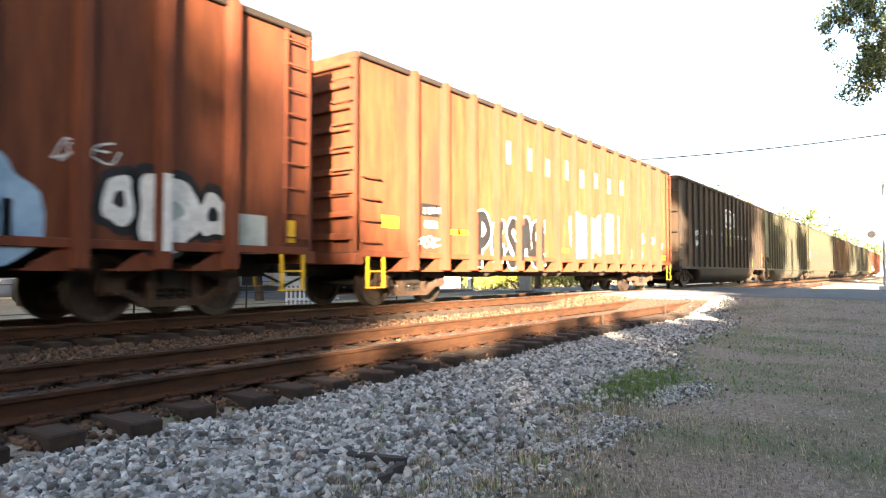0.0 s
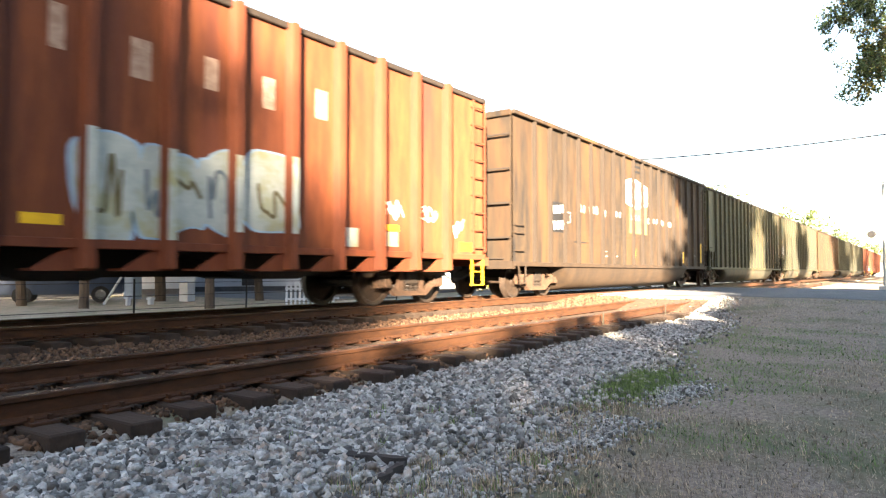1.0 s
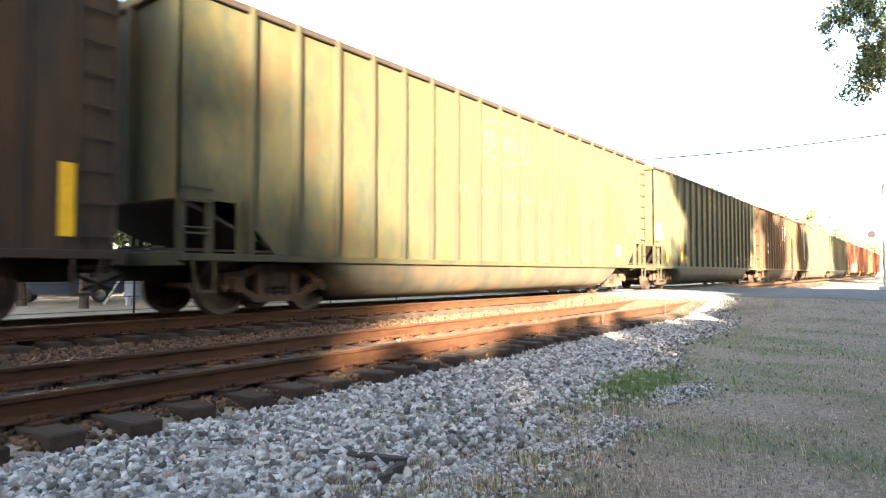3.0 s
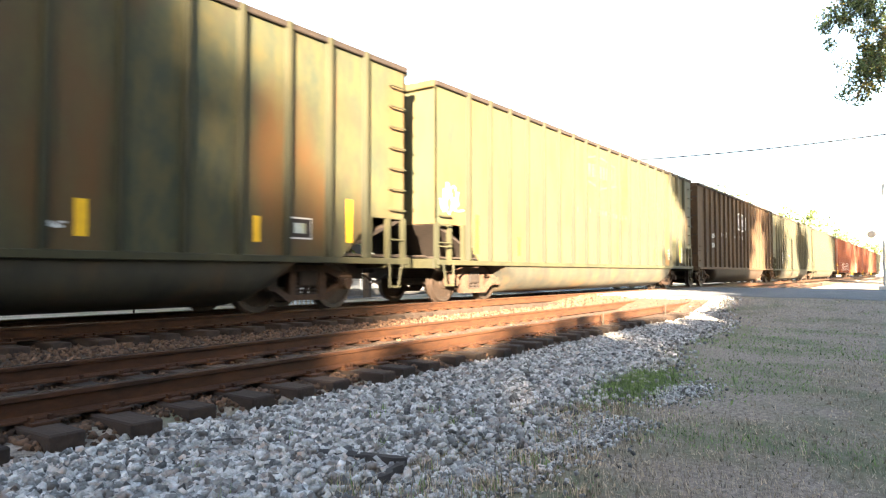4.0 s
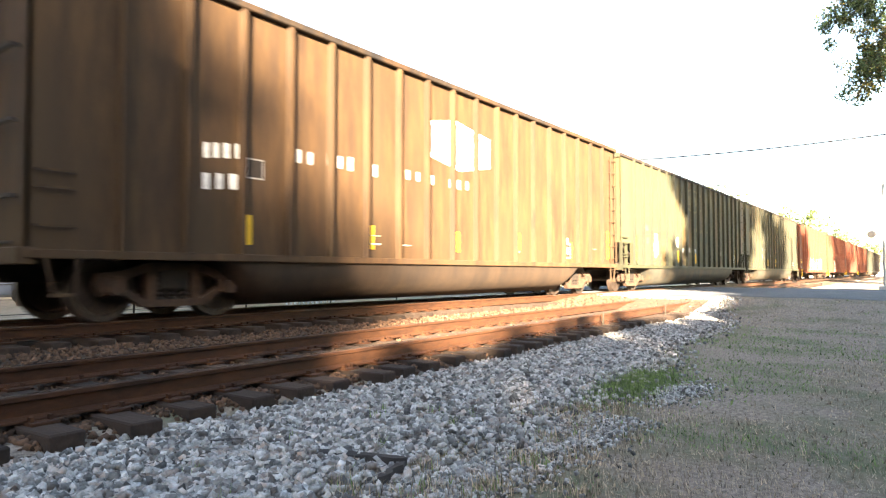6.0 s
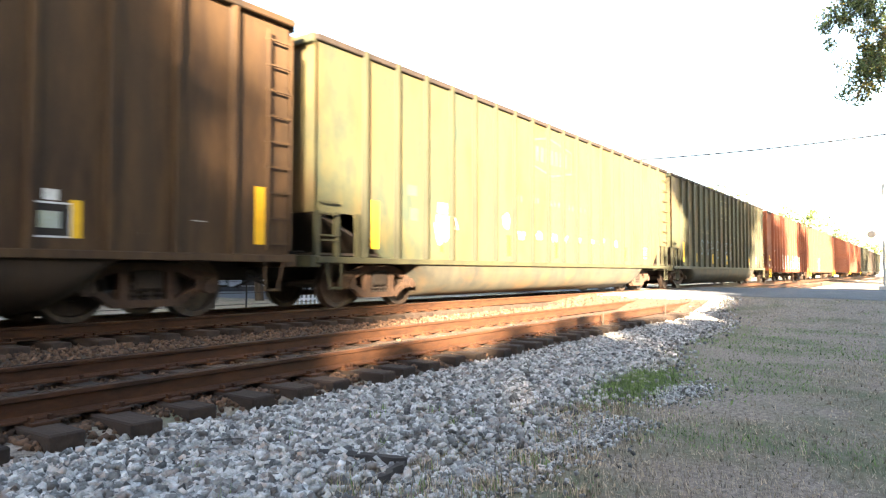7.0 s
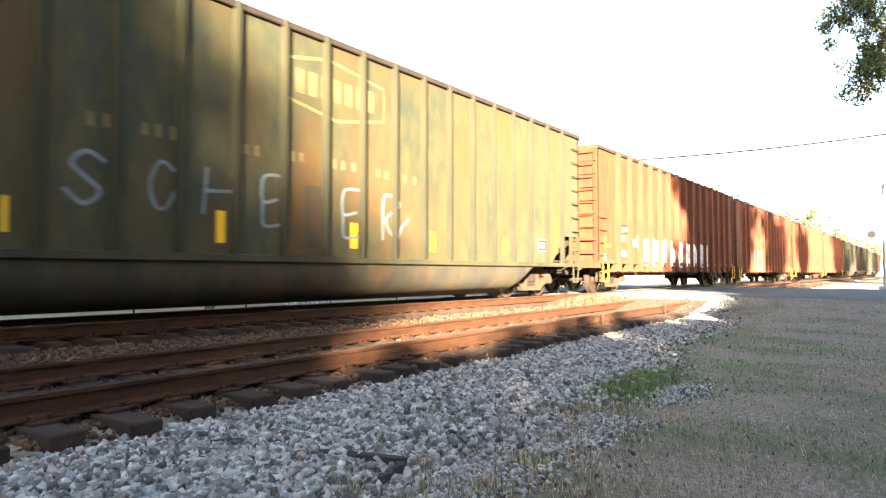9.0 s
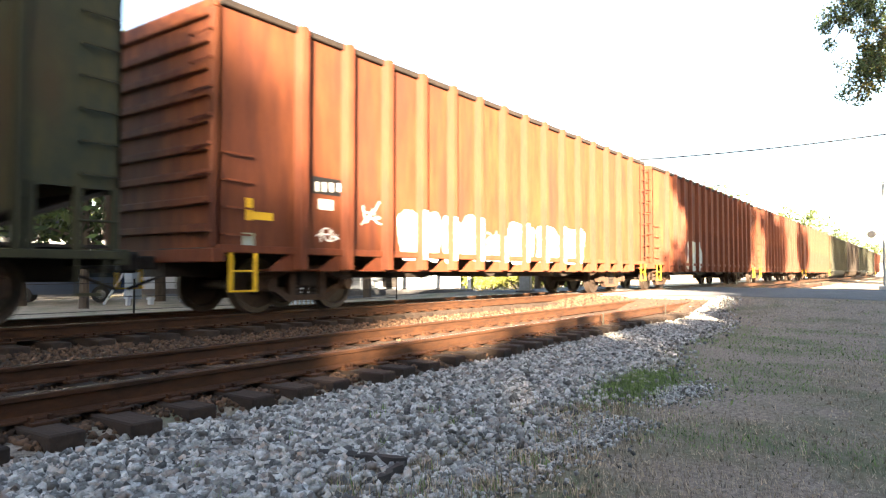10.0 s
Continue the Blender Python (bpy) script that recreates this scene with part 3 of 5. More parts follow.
def frame_of(car, b, material, w=0.03):
    x0, x1, z0, z1 = b
    pp = [(x0, z0), (x1, z0), (x1, z1), (x0, z1), (x0, z0)]
    part("painted_border", ribbon(pp, w, 0.004), material, car)


def emblem(car, b, material, full):
    """The maker's six-sided emblem, as plain shapes."""
    x0, x1, z0, z1 = b
    h, w = z1 - z0, x1 - x0
    pp = [(x0, z0 + 0.22 * h), (x0, z1 - 0.22 * h), (x0 + 0.42 * w, z1 - 0.04 * h), (x1, z1 - 0.22 * h), (x1, z0 + 0.22 * h), (x0 + 0.5 * w, z0 + 0.03 * h), (x0, z0 + 0.22 * h)]
    part("emblem", ribbon(pp, 0.10 if full else 0.06, 0.004), material, car, "six-sided painted emblem")
    for i in range(7):
        u = x0 + w * (0.12 + 0.115 * i)
        mark(car, u, u + 0.07 * w, z0 + 0.32 * h, z0 + 0.68 * h, material, "emblem_mark")
    if full:
        bm = bmesh.new()
        vs = [bm.verts.new((px, FACE_Y - 0.0025, pz)) for px, pz in pp[:-1]]
        bm.faces.new(vs)
        part("emblem_field", bm, M_PALE, car)


def letter(car, x0, x1, z0, z1, material, lift=0.004):
    """One painted character as a plain bar."""
    w = x1 - x0
    return mark(car, x0 + 0.17 * w, x1 - 0.17 * w, z0 + 0.03 * (lift > 0.005), z1 - 0.03 * (lift > 0.005), material, "painted_letter_bar", lift)


def character(car, ch, x0, x1, z0, z1, material, lift=0.004):
    """One stencilled capital in the built-in font, fitted to its box."""
    cu = bpy.data.curves.new("painted_letter", "FONT")
    cu.body, cu.offset = ch, 0.012
    ob = bpy.data.objects.new("painted_letter", cu)
    me = bpy.data.meshes.new_from_object(ob)
    bm = bmesh.new()
    bm.from_mesh(me)
    bpy.data.objects.remove(ob)
    bpy.data.curves.remove(cu)
    bpy.data.meshes.remove(me)
    xs, ys = [v.co.x for v in bm.verts], [v.co.y for v in bm.verts]
    for v in bm.verts:
        u = (v.co.x - min(xs)) / (max(xs) - min(xs))
        w = (v.co.y - min(ys)) / (max(ys) - min(ys))
        v.co = (x0 + (x1 - x0) * (0.08 + 0.84 * u), FACE_Y - lift, z0 + (z1 - z0) * w)
    return part("painted_letter", bm, material, car)


def build_marks():
    cars = [c for c, s0, k in TRAIN]
    car = cars[1]
    mark(car, 2.86, 3.29, 1.49, 1.61, M_YELLOW, "reflector_stripe")
    mark(car, 8.34, 8.80, 1.23, 1.36, M_YELLOW, "reflector_stripe")
    mark(car, 1.88, 2.61, 1.83, 2.09, M_BLACK, "painted_mark")
    letter(car, 1.94, 2.01, 1.84, 2.03, M_WHITE, lift=0.008)
    letter(car, 2.08, 2.21, 1.85, 2.04, M_WHITE, lift=0.008)
    letter(car, 2.25, 2.37, 1.87, 2.06, M_WHITE, lift=0.008)
    letter(car, 2.42, 2.55, 1.88, 2.07, M_WHITE, lift=0.008)
    letter(car, 1.90, 2.52, 1.56, 1.77, M_WHITE, lift=0.008)
    mark(car, 0.66, 1.14, 1.52, 1.76, M_YELLOW, "reflector_stripe")
    mark(car, 3.17, 3.59, 1.50, 1.61, M_YELLOW, "reflector_stripe")
    mark(car, 13.52, 13.91, 1.13, 1.47, M_SILVER, "painted_mark")
    mark(car, 14.68, 15.06, 1.47, 1.59, M_YELLOW, "reflector_stripe")
    mark(car, 14.68, 15.03, 1.17, 1.45, M_SILVER, "painted_mark")
    mark(car, 17.16, 17.64, 1.14, 1.34, M_YELLOW, "reflector_stripe")
    letter(car, 5.25, 5.55, 3.35, 3.92, M_FADED)
    letter(car, 6.31, 6.66, 3.32, 3.90, M_FADED)
    letter(car, 7.32, 7.68, 3.29, 3.77, M_FADED)
    letter(car, 8.56, 8.84, 3.33, 3.88, M_FADED)
    letter(car, 9.54, 9.97, 3.21, 3.74, M_FADED)
    letter(car, 10.65, 10.99, 3.30, 3.77, M_FADED)
    letter(car, 11.68, 12.04, 3.23, 3.73, M_FADED)
    letter(car, 12.78, 13.19, 3.28, 3.78, M_FADED)
    blob(car, 8.89, 9.78, 1.04, 2.48, M_BLUE, 23, 0.004)
    blob(car, 8.95, 9.72, 1.07, 2.45, M_SILVER, 23, 0.008)
    scribble(car, (9.07, 9.60, 1.27, 2.25), M_CREAM, 301, 0.06)
    on_ribs(car, 8.95, 9.72, 1.07, 2.45, M_SILVER)
    blob(car, 9.63, 10.26, 1.07, 2.36, M_BLUE, 24, 0.004)
    blob(car, 9.69, 10.20, 1.10, 2.33, M_SILVER, 24, 0.008)
    scribble(car, (9.77, 10.12, 1.30, 2.13), M_TAG, 302, 0.06)
    on_ribs(car, 9.69, 10.20, 1.10, 2.33, M_SILVER)
    blob(car, 10.14, 10.79, 1.21, 2.25, M_BLUE, 25, 0.004)
    blob(car, 10.20, 10.73, 1.24, 2.22, M_SILVER, 25, 0.008)
    scribble(car, (10.28, 10.65, 1.44, 2.02), M_CREAM, 303, 0.06)
    on_ribs(car, 10.20, 10.73, 1.24, 2.22, M_SILVER)
    blob(car, 10.58, 11.31, 1.23, 2.43, M_BLUE, 26, 0.004)
    blob(car, 10.64, 11.25, 1.26, 2.40, M_SILVER, 26, 0.008)
    scribble(car, (10.73, 11.16, 1.46, 2.20), M_TAG, 304, 0.06)
    on_ribs(car, 10.64, 11.25, 1.26, 2.40, M_SILVER)
    blob(car, 11.24, 12.52, 1.26, 2.55, M_BLUE, 27, 0.004)
    blob(car, 11.30, 12.46, 1.29, 2.52, M_SILVER, 27, 0.008)
    scribble(car, (11.47, 12.29, 1.49, 2.32), M_CREAM, 305, 0.06)
    on_ribs(car, 11.30, 12.46, 1.29, 2.52, M_SILVER)
    scribble(car, (14.55, 15.18, 1.68, 2.13), M_WHITE, 28)
    scribble(car, (15.63, 16.35, 1.66, 2.03), M_WHITE, 29)
    scribble(car, (16.92, 17.29, 1.39, 1.84), M_WHITE, 30)
    scribble(car, (1.67, 2.61, 1.15, 1.44), M_WHITE, 31)
    outlined(car, (3.80, 4.56, 0.76, 2.08), "P", 32)
    outlined(car, (4.56, 5.17, 0.77, 2.02), "G", 33)
    outlined(car, (5.21, 5.95, 0.77, 2.02), "S", 34)
    outlined(car, (5.95, 6.55, 0.95, 2.05), "A", 35)
    outlined(car, (6.55, 7.34, 0.78, 2.03), "E", 36)
    car = cars[0]
    scribble(car, (14.11, 14.91, 1.99, 2.33), M_WHITE, 37)
    blob(car, 14.62, 15.24, 1.14, 2.02, M_BLACK, 38, 0.004, pow_=0.8)
    blob(car, 14.73, 15.14, 1.26, 1.90, M_WHITE, 38, 0.008, pow_=0.8)
    on_ribs(car, 14.73, 15.14, 1.26, 1.90, M_WHITE)
    blob(car, 14.86, 15.02, 1.49, 1.71, M_BLACK, 38, 0.012, pow_=0.9)
    blob(car, 15.06, 16.18, 0.88, 2.12, M_BLACK, 39, 0.004, pow_=0.8)
    blob(car, 15.17, 16.09, 0.95, 1.99, M_WHITE, 39, 0.008, pow_=0.8)
    on_ribs(car, 15.17, 16.09, 0.95, 1.99, M_WHITE)
    blob(car, 15.42, 15.84, 1.36, 1.66, M_SILVER, 39, 0.012, pow_=0.9)
    blob(car, 16.02, 16.66, 1.08, 1.90, M_BLACK, 40, 0.004, pow_=0.8)
    blob(car, 16.09, 16.55, 1.18, 1.78, M_WHITE, 40, 0.008, pow_=0.8)
    on_ribs(car, 16.09, 16.55, 1.18, 1.78, M_WHITE)
    blob(car, 16.23, 16.41, 1.39, 1.60, M_BLACK, 40, 0.012, pow_=0.9)
    blob(car, 12.30, 13.96, 0.68, 2.02, M_BLUE, 41, 0.004)
    on_ribs(car, 12.30, 13.96, 0.68, 2.02, M_BLUE)
    mark(car, 16.65, 17.28, 0.95, 1.55, M_SILVER, "painted_mark")
    mark(car, 17.65, 17.87, 1.15, 1.51, M_YELLOW, "reflector_stripe")
    mark(car, 13.61, 13.72, 1.06, 1.50, M_YELLOW, "reflector_stripe")
    car = cars[2]
    mark(car, 2.25, 3.01, 1.80, 2.64, M_BLACK, "painted_mark")
    letter(car, 2.28, 2.42, 2.28, 2.56, M_WHITE, lift=0.008)
    letter(car, 2.44, 2.58, 2.30, 2.58, M_WHITE, lift=0.008)
    letter(car, 2.61, 2.77, 2.32, 2.60, M_WHITE, lift=0.008)
    letter(car, 2.81, 2.98, 2.34, 2.62, M_WHITE, lift=0.008)
    letter(car, 2.26, 2.44, 1.83, 2.12, M_WHITE, lift=0.008)
    letter(car, 2.48, 2.66, 1.85, 2.14, M_WHITE, lift=0.008)
    letter(car, 2.70, 2.92, 1.87, 2.16, M_WHITE, lift=0.008)
    letter(car, 4.00, 4.17, 2.47, 2.69, M_LETTER)
    letter(car, 4.25, 4.43, 2.47, 2.68, M_LETTER)
    letter(car, 4.70, 4.84, 2.50, 2.71, M_LETTER)
    letter(car, 4.96, 5.13, 2.50, 2.71, M_LETTER)
    letter(car, 5.20, 5.40, 2.49, 2.73, M_LETTER)
    letter(car, 5.67, 5.80, 2.49, 2.69, M_LETTER)
    letter(car, 5.88, 6.05, 2.46, 2.68, M_LETTER)
    letter(car, 6.56, 6.75, 2.54, 2.70, M_LETTER)
    letter(car, 6.84, 7.04, 2.52, 2.70, M_LETTER)
    letter(car, 7.17, 7.35, 2.52, 2.70, M_LETTER)
    letter(car, 7.55, 7.70, 2.53, 2.72, M_LETTER)
    letter(car, 7.64, 7.83, 2.50, 2.69, M_LETTER)
    letter(car, 8.34, 8.46, 2.50, 2.69, M_LETTER)
    letter(car, 8.63, 8.82, 2.50, 2.70, M_LETTER)
    letter(car, 8.99, 9.13, 2.52, 2.71, M_LETTER)
    letter(car, 9.42, 9.55, 2.51, 2.71, M_LETTER)
    character(car, "C", 10.00, 10.18, 2.49, 2.68, M_WHITE)
    character(car, "O", 10.30, 10.50, 2.50, 2.69, M_WHITE)
    character(car, "M", 10.63, 10.83, 2.51, 2.70, M_WHITE)
    character(car, "P", 11.01, 11.20, 2.52, 2.70, M_WHITE)
    character(car, "A", 11.28, 11.48, 2.50, 2.69, M_WHITE)
    character(car, "N", 11.60, 11.80, 2.50, 2.70, M_WHITE)
    character(car, "Y", 12.01, 12.20, 2.50, 2.69, M_WHITE)
    character(car, "I", 12.48, 12.53, 2.50, 2.69, M_WHITE)
    character(car, "N", 12.63, 12.81, 2.49, 2.70, M_WHITE)
    character(car, "C", 13.01, 13.21, 2.48, 2.69, M_WHITE)
    emblem(car, (7.54, 10.00, 2.92, 4.00), M_WHITE, True)
    mark(car, 8.63, 8.76, 1.12, 1.56, M_YELLOW, "reflector_stripe")
    letter(car, 6.68, 7.12, 1.17, 1.24, M_WHITE, lift=0.008)
    mark(car, 11.30, 11.48, 1.18, 1.66, M_YELLOW, "reflector_stripe")
    letter(car, 11.16, 11.48, 1.14, 1.23, M_WHITE, lift=0.008)
    mark(car, 13.92, 14.40, 1.09, 1.49, M_DARK, "placard")
    frame_of(car, (13.92, 14.40, 1.09, 1.49), M_WHITE)
    mark(car, 14.04, 14.28, 1.19, 1.39, M_SILVER, "placard_mark", 0.008)
    letter(car, 14.04, 14.30, 1.49, 1.68, M_WHITE, lift=0.008)
    mark(car, 14.39, 14.53, 1.08, 1.54, M_YELLOW, "reflector_stripe")
    mark(car, 17.11, 17.30, 1.10, 1.99, M_YELLOW, "reflector_stripe")
    letter(car, 15.11, 15.56, 1.15, 1.21, M_WHITE, lift=0.008)
    letter(car, 15.98, 16.31, 1.47, 1.53, M_WHITE, lift=0.008)
    letter(car, 15.98, 16.31, 1.37, 1.42, M_WHITE, lift=0.008)
    mark(car, 2.99, 3.16, 1.09, 1.54, M_YELLOW, "reflector_stripe")
    mark(car, 5.81, 5.95, 1.10, 1.54, M_YELLOW, "reflector_stripe")
    letter(car, 5.62, 6.22, 1.32, 1.39, M_WHITE, lift=0.008)
    letter(car, 5.62, 6.22, 1.16, 1.24, M_WHITE, lift=0.008)
    mark(car, 3.64, 4.49, 1.55, 1.59, M_BLACK, "painted_mark")
    mark(car, 8.53, 9.34, 4.58, 4.67, M_BLACK, "painted_mark")
    mark(car, 8.53, 9.34, 4.41, 4.49, M_BLACK, "painted_mark")
    mark(car, 8.53, 9.34, 4.22, 4.30, M_BLACK, "painted_mark")
    mark(car, 8.15, 9.95, 2.05, 3.15, M_CREAM, "faded_field", 0.002)
    mark(car, 3.06, 3.36, 2.11, 2.40, M_DARK, "placard")
    frame_of(car, (3.06, 3.36, 2.11, 2.40), M_LETTER)
    car = cars[3]
    mark(car, 9.44, 9.60, 1.12, 1.56, M_YELLOW, "reflector_stripe")
    mark(car, 12.54, 12.70, 1.11, 1.57, M_YELLOW, "reflector_stripe")
    mark(car, 15.18, 15.32, 1.14, 1.54, M_YELLOW, "reflector_stripe")
    mark(car, 17.20, 17.36, 1.20, 1.97, M_YELLOW, "reflector_stripe")
    mark(car, 15.87, 16.37, 1.23, 1.56, M_DARK, "placard")
    frame_of(car, (15.87, 16.37, 1.23, 1.56), M_WHITE)
    mark(car, 15.99, 16.24, 1.31, 1.48, M_SILVER, "placard_mark", 0.008)
    scribble(car, (12.14, 12.43, 1.20, 1.29), M_WHITE, 111)
    car = cars[4]
    mark(car, 13.87, 14.05, 1.08, 1.54, M_YELLOW, "reflector_stripe")
    mark(car, 17.15, 17.31, 1.08, 2.00, M_YELLOW, "reflector_stripe")
    mark(car, 15.59, 16.11, 1.21, 1.55, M_DARK, "placard")
    frame_of(car, (15.59, 16.11, 1.21, 1.55), M_WHITE)
    mark(car, 15.72, 15.98, 1.30, 1.47, M_SILVER, "placard_mark", 0.008)
    mark(car, 17.36, 17.50, 1.07, 1.69, M_SILVER, "painted_mark")
    mark(car, 8.61, 8.74, 1.08, 1.53, M_YELLOW, "reflector_stripe")
    mark(car, 11.41, 11.55, 1.10, 1.56, M_YELLOW, "reflector_stripe")
    mark(car, 1.52, 1.69, 1.10, 1.98, M_YELLOW, "reflector_stripe")
    mark(car, 3.50, 3.63, 1.10, 1.55, M_YELLOW, "reflector_stripe")
    scribble(car, (0.09, 1.01, 1.81, 2.65), M_WHITE, 120)
    emblem(car, (7.57, 10.05, 3.28, 4.39), M_CREAM, False)
    letter(car, 6.81, 6.94, 2.46, 2.61, M_CREAM)
    letter(car, 7.03, 7.15, 2.46, 2.62, M_CREAM)
    letter(car, 7.53, 7.67, 2.48, 2.63, M_CREAM)
    letter(car, 7.74, 7.87, 2.48, 2.64, M_CREAM)
    letter(car, 7.93, 8.05, 2.49, 2.64, M_CREAM)
    letter(car, 8.70, 8.81, 2.48, 2.64, M_CREAM)
    letter(car, 8.91, 9.03, 2.48, 2.64, M_CREAM)
    letter(car, 9.16, 9.31, 2.48, 2.64, M_CREAM)
    letter(car, 9.84, 9.96, 2.46, 2.61, M_CREAM)
    letter(car, 10.07, 10.20, 2.45, 2.60, M_CREAM)
    letter(car, 10.63, 10.76, 2.45, 2.60, M_CREAM)
    letter(car, 10.94, 11.06, 2.44, 2.59, M_CREAM)
    letter(car, 11.27, 11.40, 2.43, 2.58, M_CREAM)
    car = cars[6]
    mark(car, 1.42, 1.62, 1.11, 2.01, M_YELLOW, "reflector_stripe")
    mark(car, 3.58, 3.68, 1.10, 1.26, M_YELLOW, "reflector_stripe")
    mark(car, 3.49, 3.84, 1.92, 2.15, M_SILVER, "painted_mark")
    scribble(car, (3.37, 4.22, 1.25, 1.94), M_WHITE, 138)
    mark(car, 3.45, 4.03, 1.50, 1.89, M_SILVER, "painted_mark")
    blob(car, 6.17, 6.49, 1.74, 2.12, M_WHITE, 140, pow_=0.9)
    mark(car, 6.37, 6.54, 1.08, 1.58, M_YELLOW, "reflector_stripe")
    letter(car, 2.39, 2.87, 2.21, 2.42, M_CREAM)
    letter(car, 2.52, 2.88, 1.71, 1.96, M_CREAM)
    mark(car, 8.98, 9.13, 1.08, 1.52, M_YELLOW, "reflector_stripe")
    mark(car, 11.40, 11.55, 1.08, 1.52, M_YELLOW, "reflector_stripe")
    mark(car, 14.28, 14.43, 1.08, 1.52, M_YELLOW, "reflector_stripe")
    for k, u in enumerate((7.1, 8.05, 8.97, 9.6, 10.5, 11.45, 12.3, 13.4)):
        scribble(car, (u - 0.16, u + 0.16, 1.52, 1.74), M_LETTER, 420 + k, 0.05)
    mark(car, 15.93, 16.45, 1.20, 1.55, M_DARK, "placard")
    frame_of(car, (15.93, 16.45, 1.20, 1.55), M_WHITE)
    mark(car, 16.06, 16.32, 1.29, 1.46, M_SILVER, "placard_mark", 0.008)
    mark(car, 16.67, 16.87, 1.11, 2.02, M_YELLOW, "reflector_stripe")
    mark(car, 16.90, 17.02, 1.06, 1.70, M_SILVER, "painted_mark")
    car = cars[7]
    tag(car, (4.27, 4.77, 1.51, 2.16), "S", M_TAG, 0.06)
    tag(car, (5.31, 5.74, 1.52, 2.16), "C", M_TAG, 0.05)
    tag(car, (6.16, 6.70, 1.51, 2.16), "H", M_TAG, 0.05)
    tag(car, (7.19, 7.62, 1.36, 2.20), "E", M_TAG, 0.05)
    mark(car, 8.09, 8.61, 1.07, 2.12, M_TUB, "painted_mark")
    tag(car, (8.95, 9.46, 1.25, 2.16), "E", M_TAG, 0.05)
    tag(car, (9.95, 10.80, 1.30, 2.11), "R", M_TAG, 0.05)
    mark(car, 3.61, 3.67, 1.12, 1.53, M_YELLOW, "reflector_stripe")
    mark(car, 6.38, 6.53, 1.10, 1.57, M_YELLOW, "reflector_stripe")
    mark(car, 9.16, 9.34, 1.10, 1.56, M_YELLOW, "reflector_stripe")
    mark(car, 11.54, 11.70, 1.10, 1.52, M_YELLOW, "reflector_stripe")
    mark(car, 14.47, 14.63, 1.10, 1.52, M_YELLOW, "reflector_stripe")
    mark(car, 1.58, 1.74, 1.12, 1.97, M_YELLOW, "reflector_stripe")
    letter(car, 4.50, 4.62, 2.48, 2.66, M_CREAM)
    letter(car, 4.71, 4.83, 2.49, 2.66, M_CREAM)
    letter(car, 5.21, 5.33, 2.48, 2.65, M_CREAM)
    letter(car, 5.41, 5.53, 2.48, 2.66, M_CREAM)
    letter(car, 5.61, 5.74, 2.48, 2.67, M_CREAM)
    mark(car, 16.28, 16.75, 1.24, 1.56, M_DARK, "placard")
    frame_of(car, (16.28, 16.75, 1.24, 1.56), M_WHITE)
    mark(car, 16.39, 16.63, 1.32, 1.48, M_SILVER, "placard_mark", 0.008)
    mark(car, 17.22, 17.36, 1.20, 1.99, M_YELLOW, "reflector_stripe")
    car = cars[8]
    mark(car, 1.84, 2.59, 2.00, 2.29, M_BLACK, "painted_mark")
    letter(car, 1.89, 2.00, 2.01, 2.23, M_WHITE, lift=0.008)
    letter(car, 2.05, 2.17, 2.02, 2.24, M_WHITE, lift=0.008)
    letter(car, 2.22, 2.34, 2.03, 2.25, M_WHITE, lift=0.008)
    letter(car, 2.40, 2.52, 2.05, 2.26, M_WHITE, lift=0.008)
    letter(car, 1.89, 2.41, 1.71, 1.95, M_WHITE, lift=0.008)
    mark(car, 0.49, 0.62, 1.46, 1.80, M_YELLOW, "reflector_stripe")
    mark(car, 0.62, 1.01, 1.48, 1.60, M_YELLOW, "reflector_stripe")
    mark(car, 0.43, 0.66, 1.06, 1.27, M_SILVER, "painted_mark")
    scribble(car, (1.95, 2.48, 1.18, 1.42), M_WHITE, 175)
    scribble(car, (3.06, 3.60, 1.53, 2.00), M_WHITE, 176)
    mark(car, 3.60, 3.76, 1.15, 1.55, M_YELLOW, "reflector_stripe")
    blob(car, 4.10, 4.72, 0.92, 1.93, M_WHITE, 178)
    on_ribs(car, 4.10, 4.72, 0.92, 1.93, M_WHITE)
    blob(car, 4.76, 5.50, 0.93, 1.93, M_WHITE, 179)
    on_ribs(car, 4.76, 5.50, 0.93, 1.93, M_WHITE)
    blob(car, 5.54, 6.24, 0.92, 1.86, M_WHITE, 180)
    on_ribs(car, 5.54, 6.24, 0.92, 1.86, M_WHITE)
    blob(car, 6.24, 6.93, 0.93, 1.91, M_WHITE, 181)
    on_ribs(car, 6.24, 6.93, 0.93, 1.91, M_WHITE)
    blob(car, 7.29, 8.20, 0.91, 1.54, M_WHITE, 182)
    on_ribs(car, 7.29, 8.20, 0.91, 1.54, M_WHITE)
    blob(car, 8.28, 9.65, 0.92, 1.92, M_WHITE, 183)
    on_ribs(car, 8.28, 9.65, 0.92, 1.92, M_WHITE)
    blob(car, 9.74, 11.15, 0.93, 1.91, M_WHITE, 184)
    on_ribs(car, 9.74, 11.15, 0.93, 1.91, M_WHITE)
    blob(car, 11.22, 12.87, 0.94, 1.95, M_WHITE, 185)
    on_ribs(car, 11.22, 12.87, 0.94, 1.95, M_WHITE)
    for k, (x0, x1) in enumerate(((4.10, 4.72), (4.76, 5.50), (5.54, 6.24), (6.24, 6.93), (7.29, 8.20), (8.28, 9.65), (9.74, 11.15), (11.22, 12.87))):
        scribble(car, (x0 + 0.05, x1 - 0.05, 1.0, 1.82), M_FADED if k > 3 else M_TAG, 400 + k, 0.05)
    car = cars[9]
    blob(car, 4.34, 6.80, 0.74, 2.02, M_SILVER, 186)
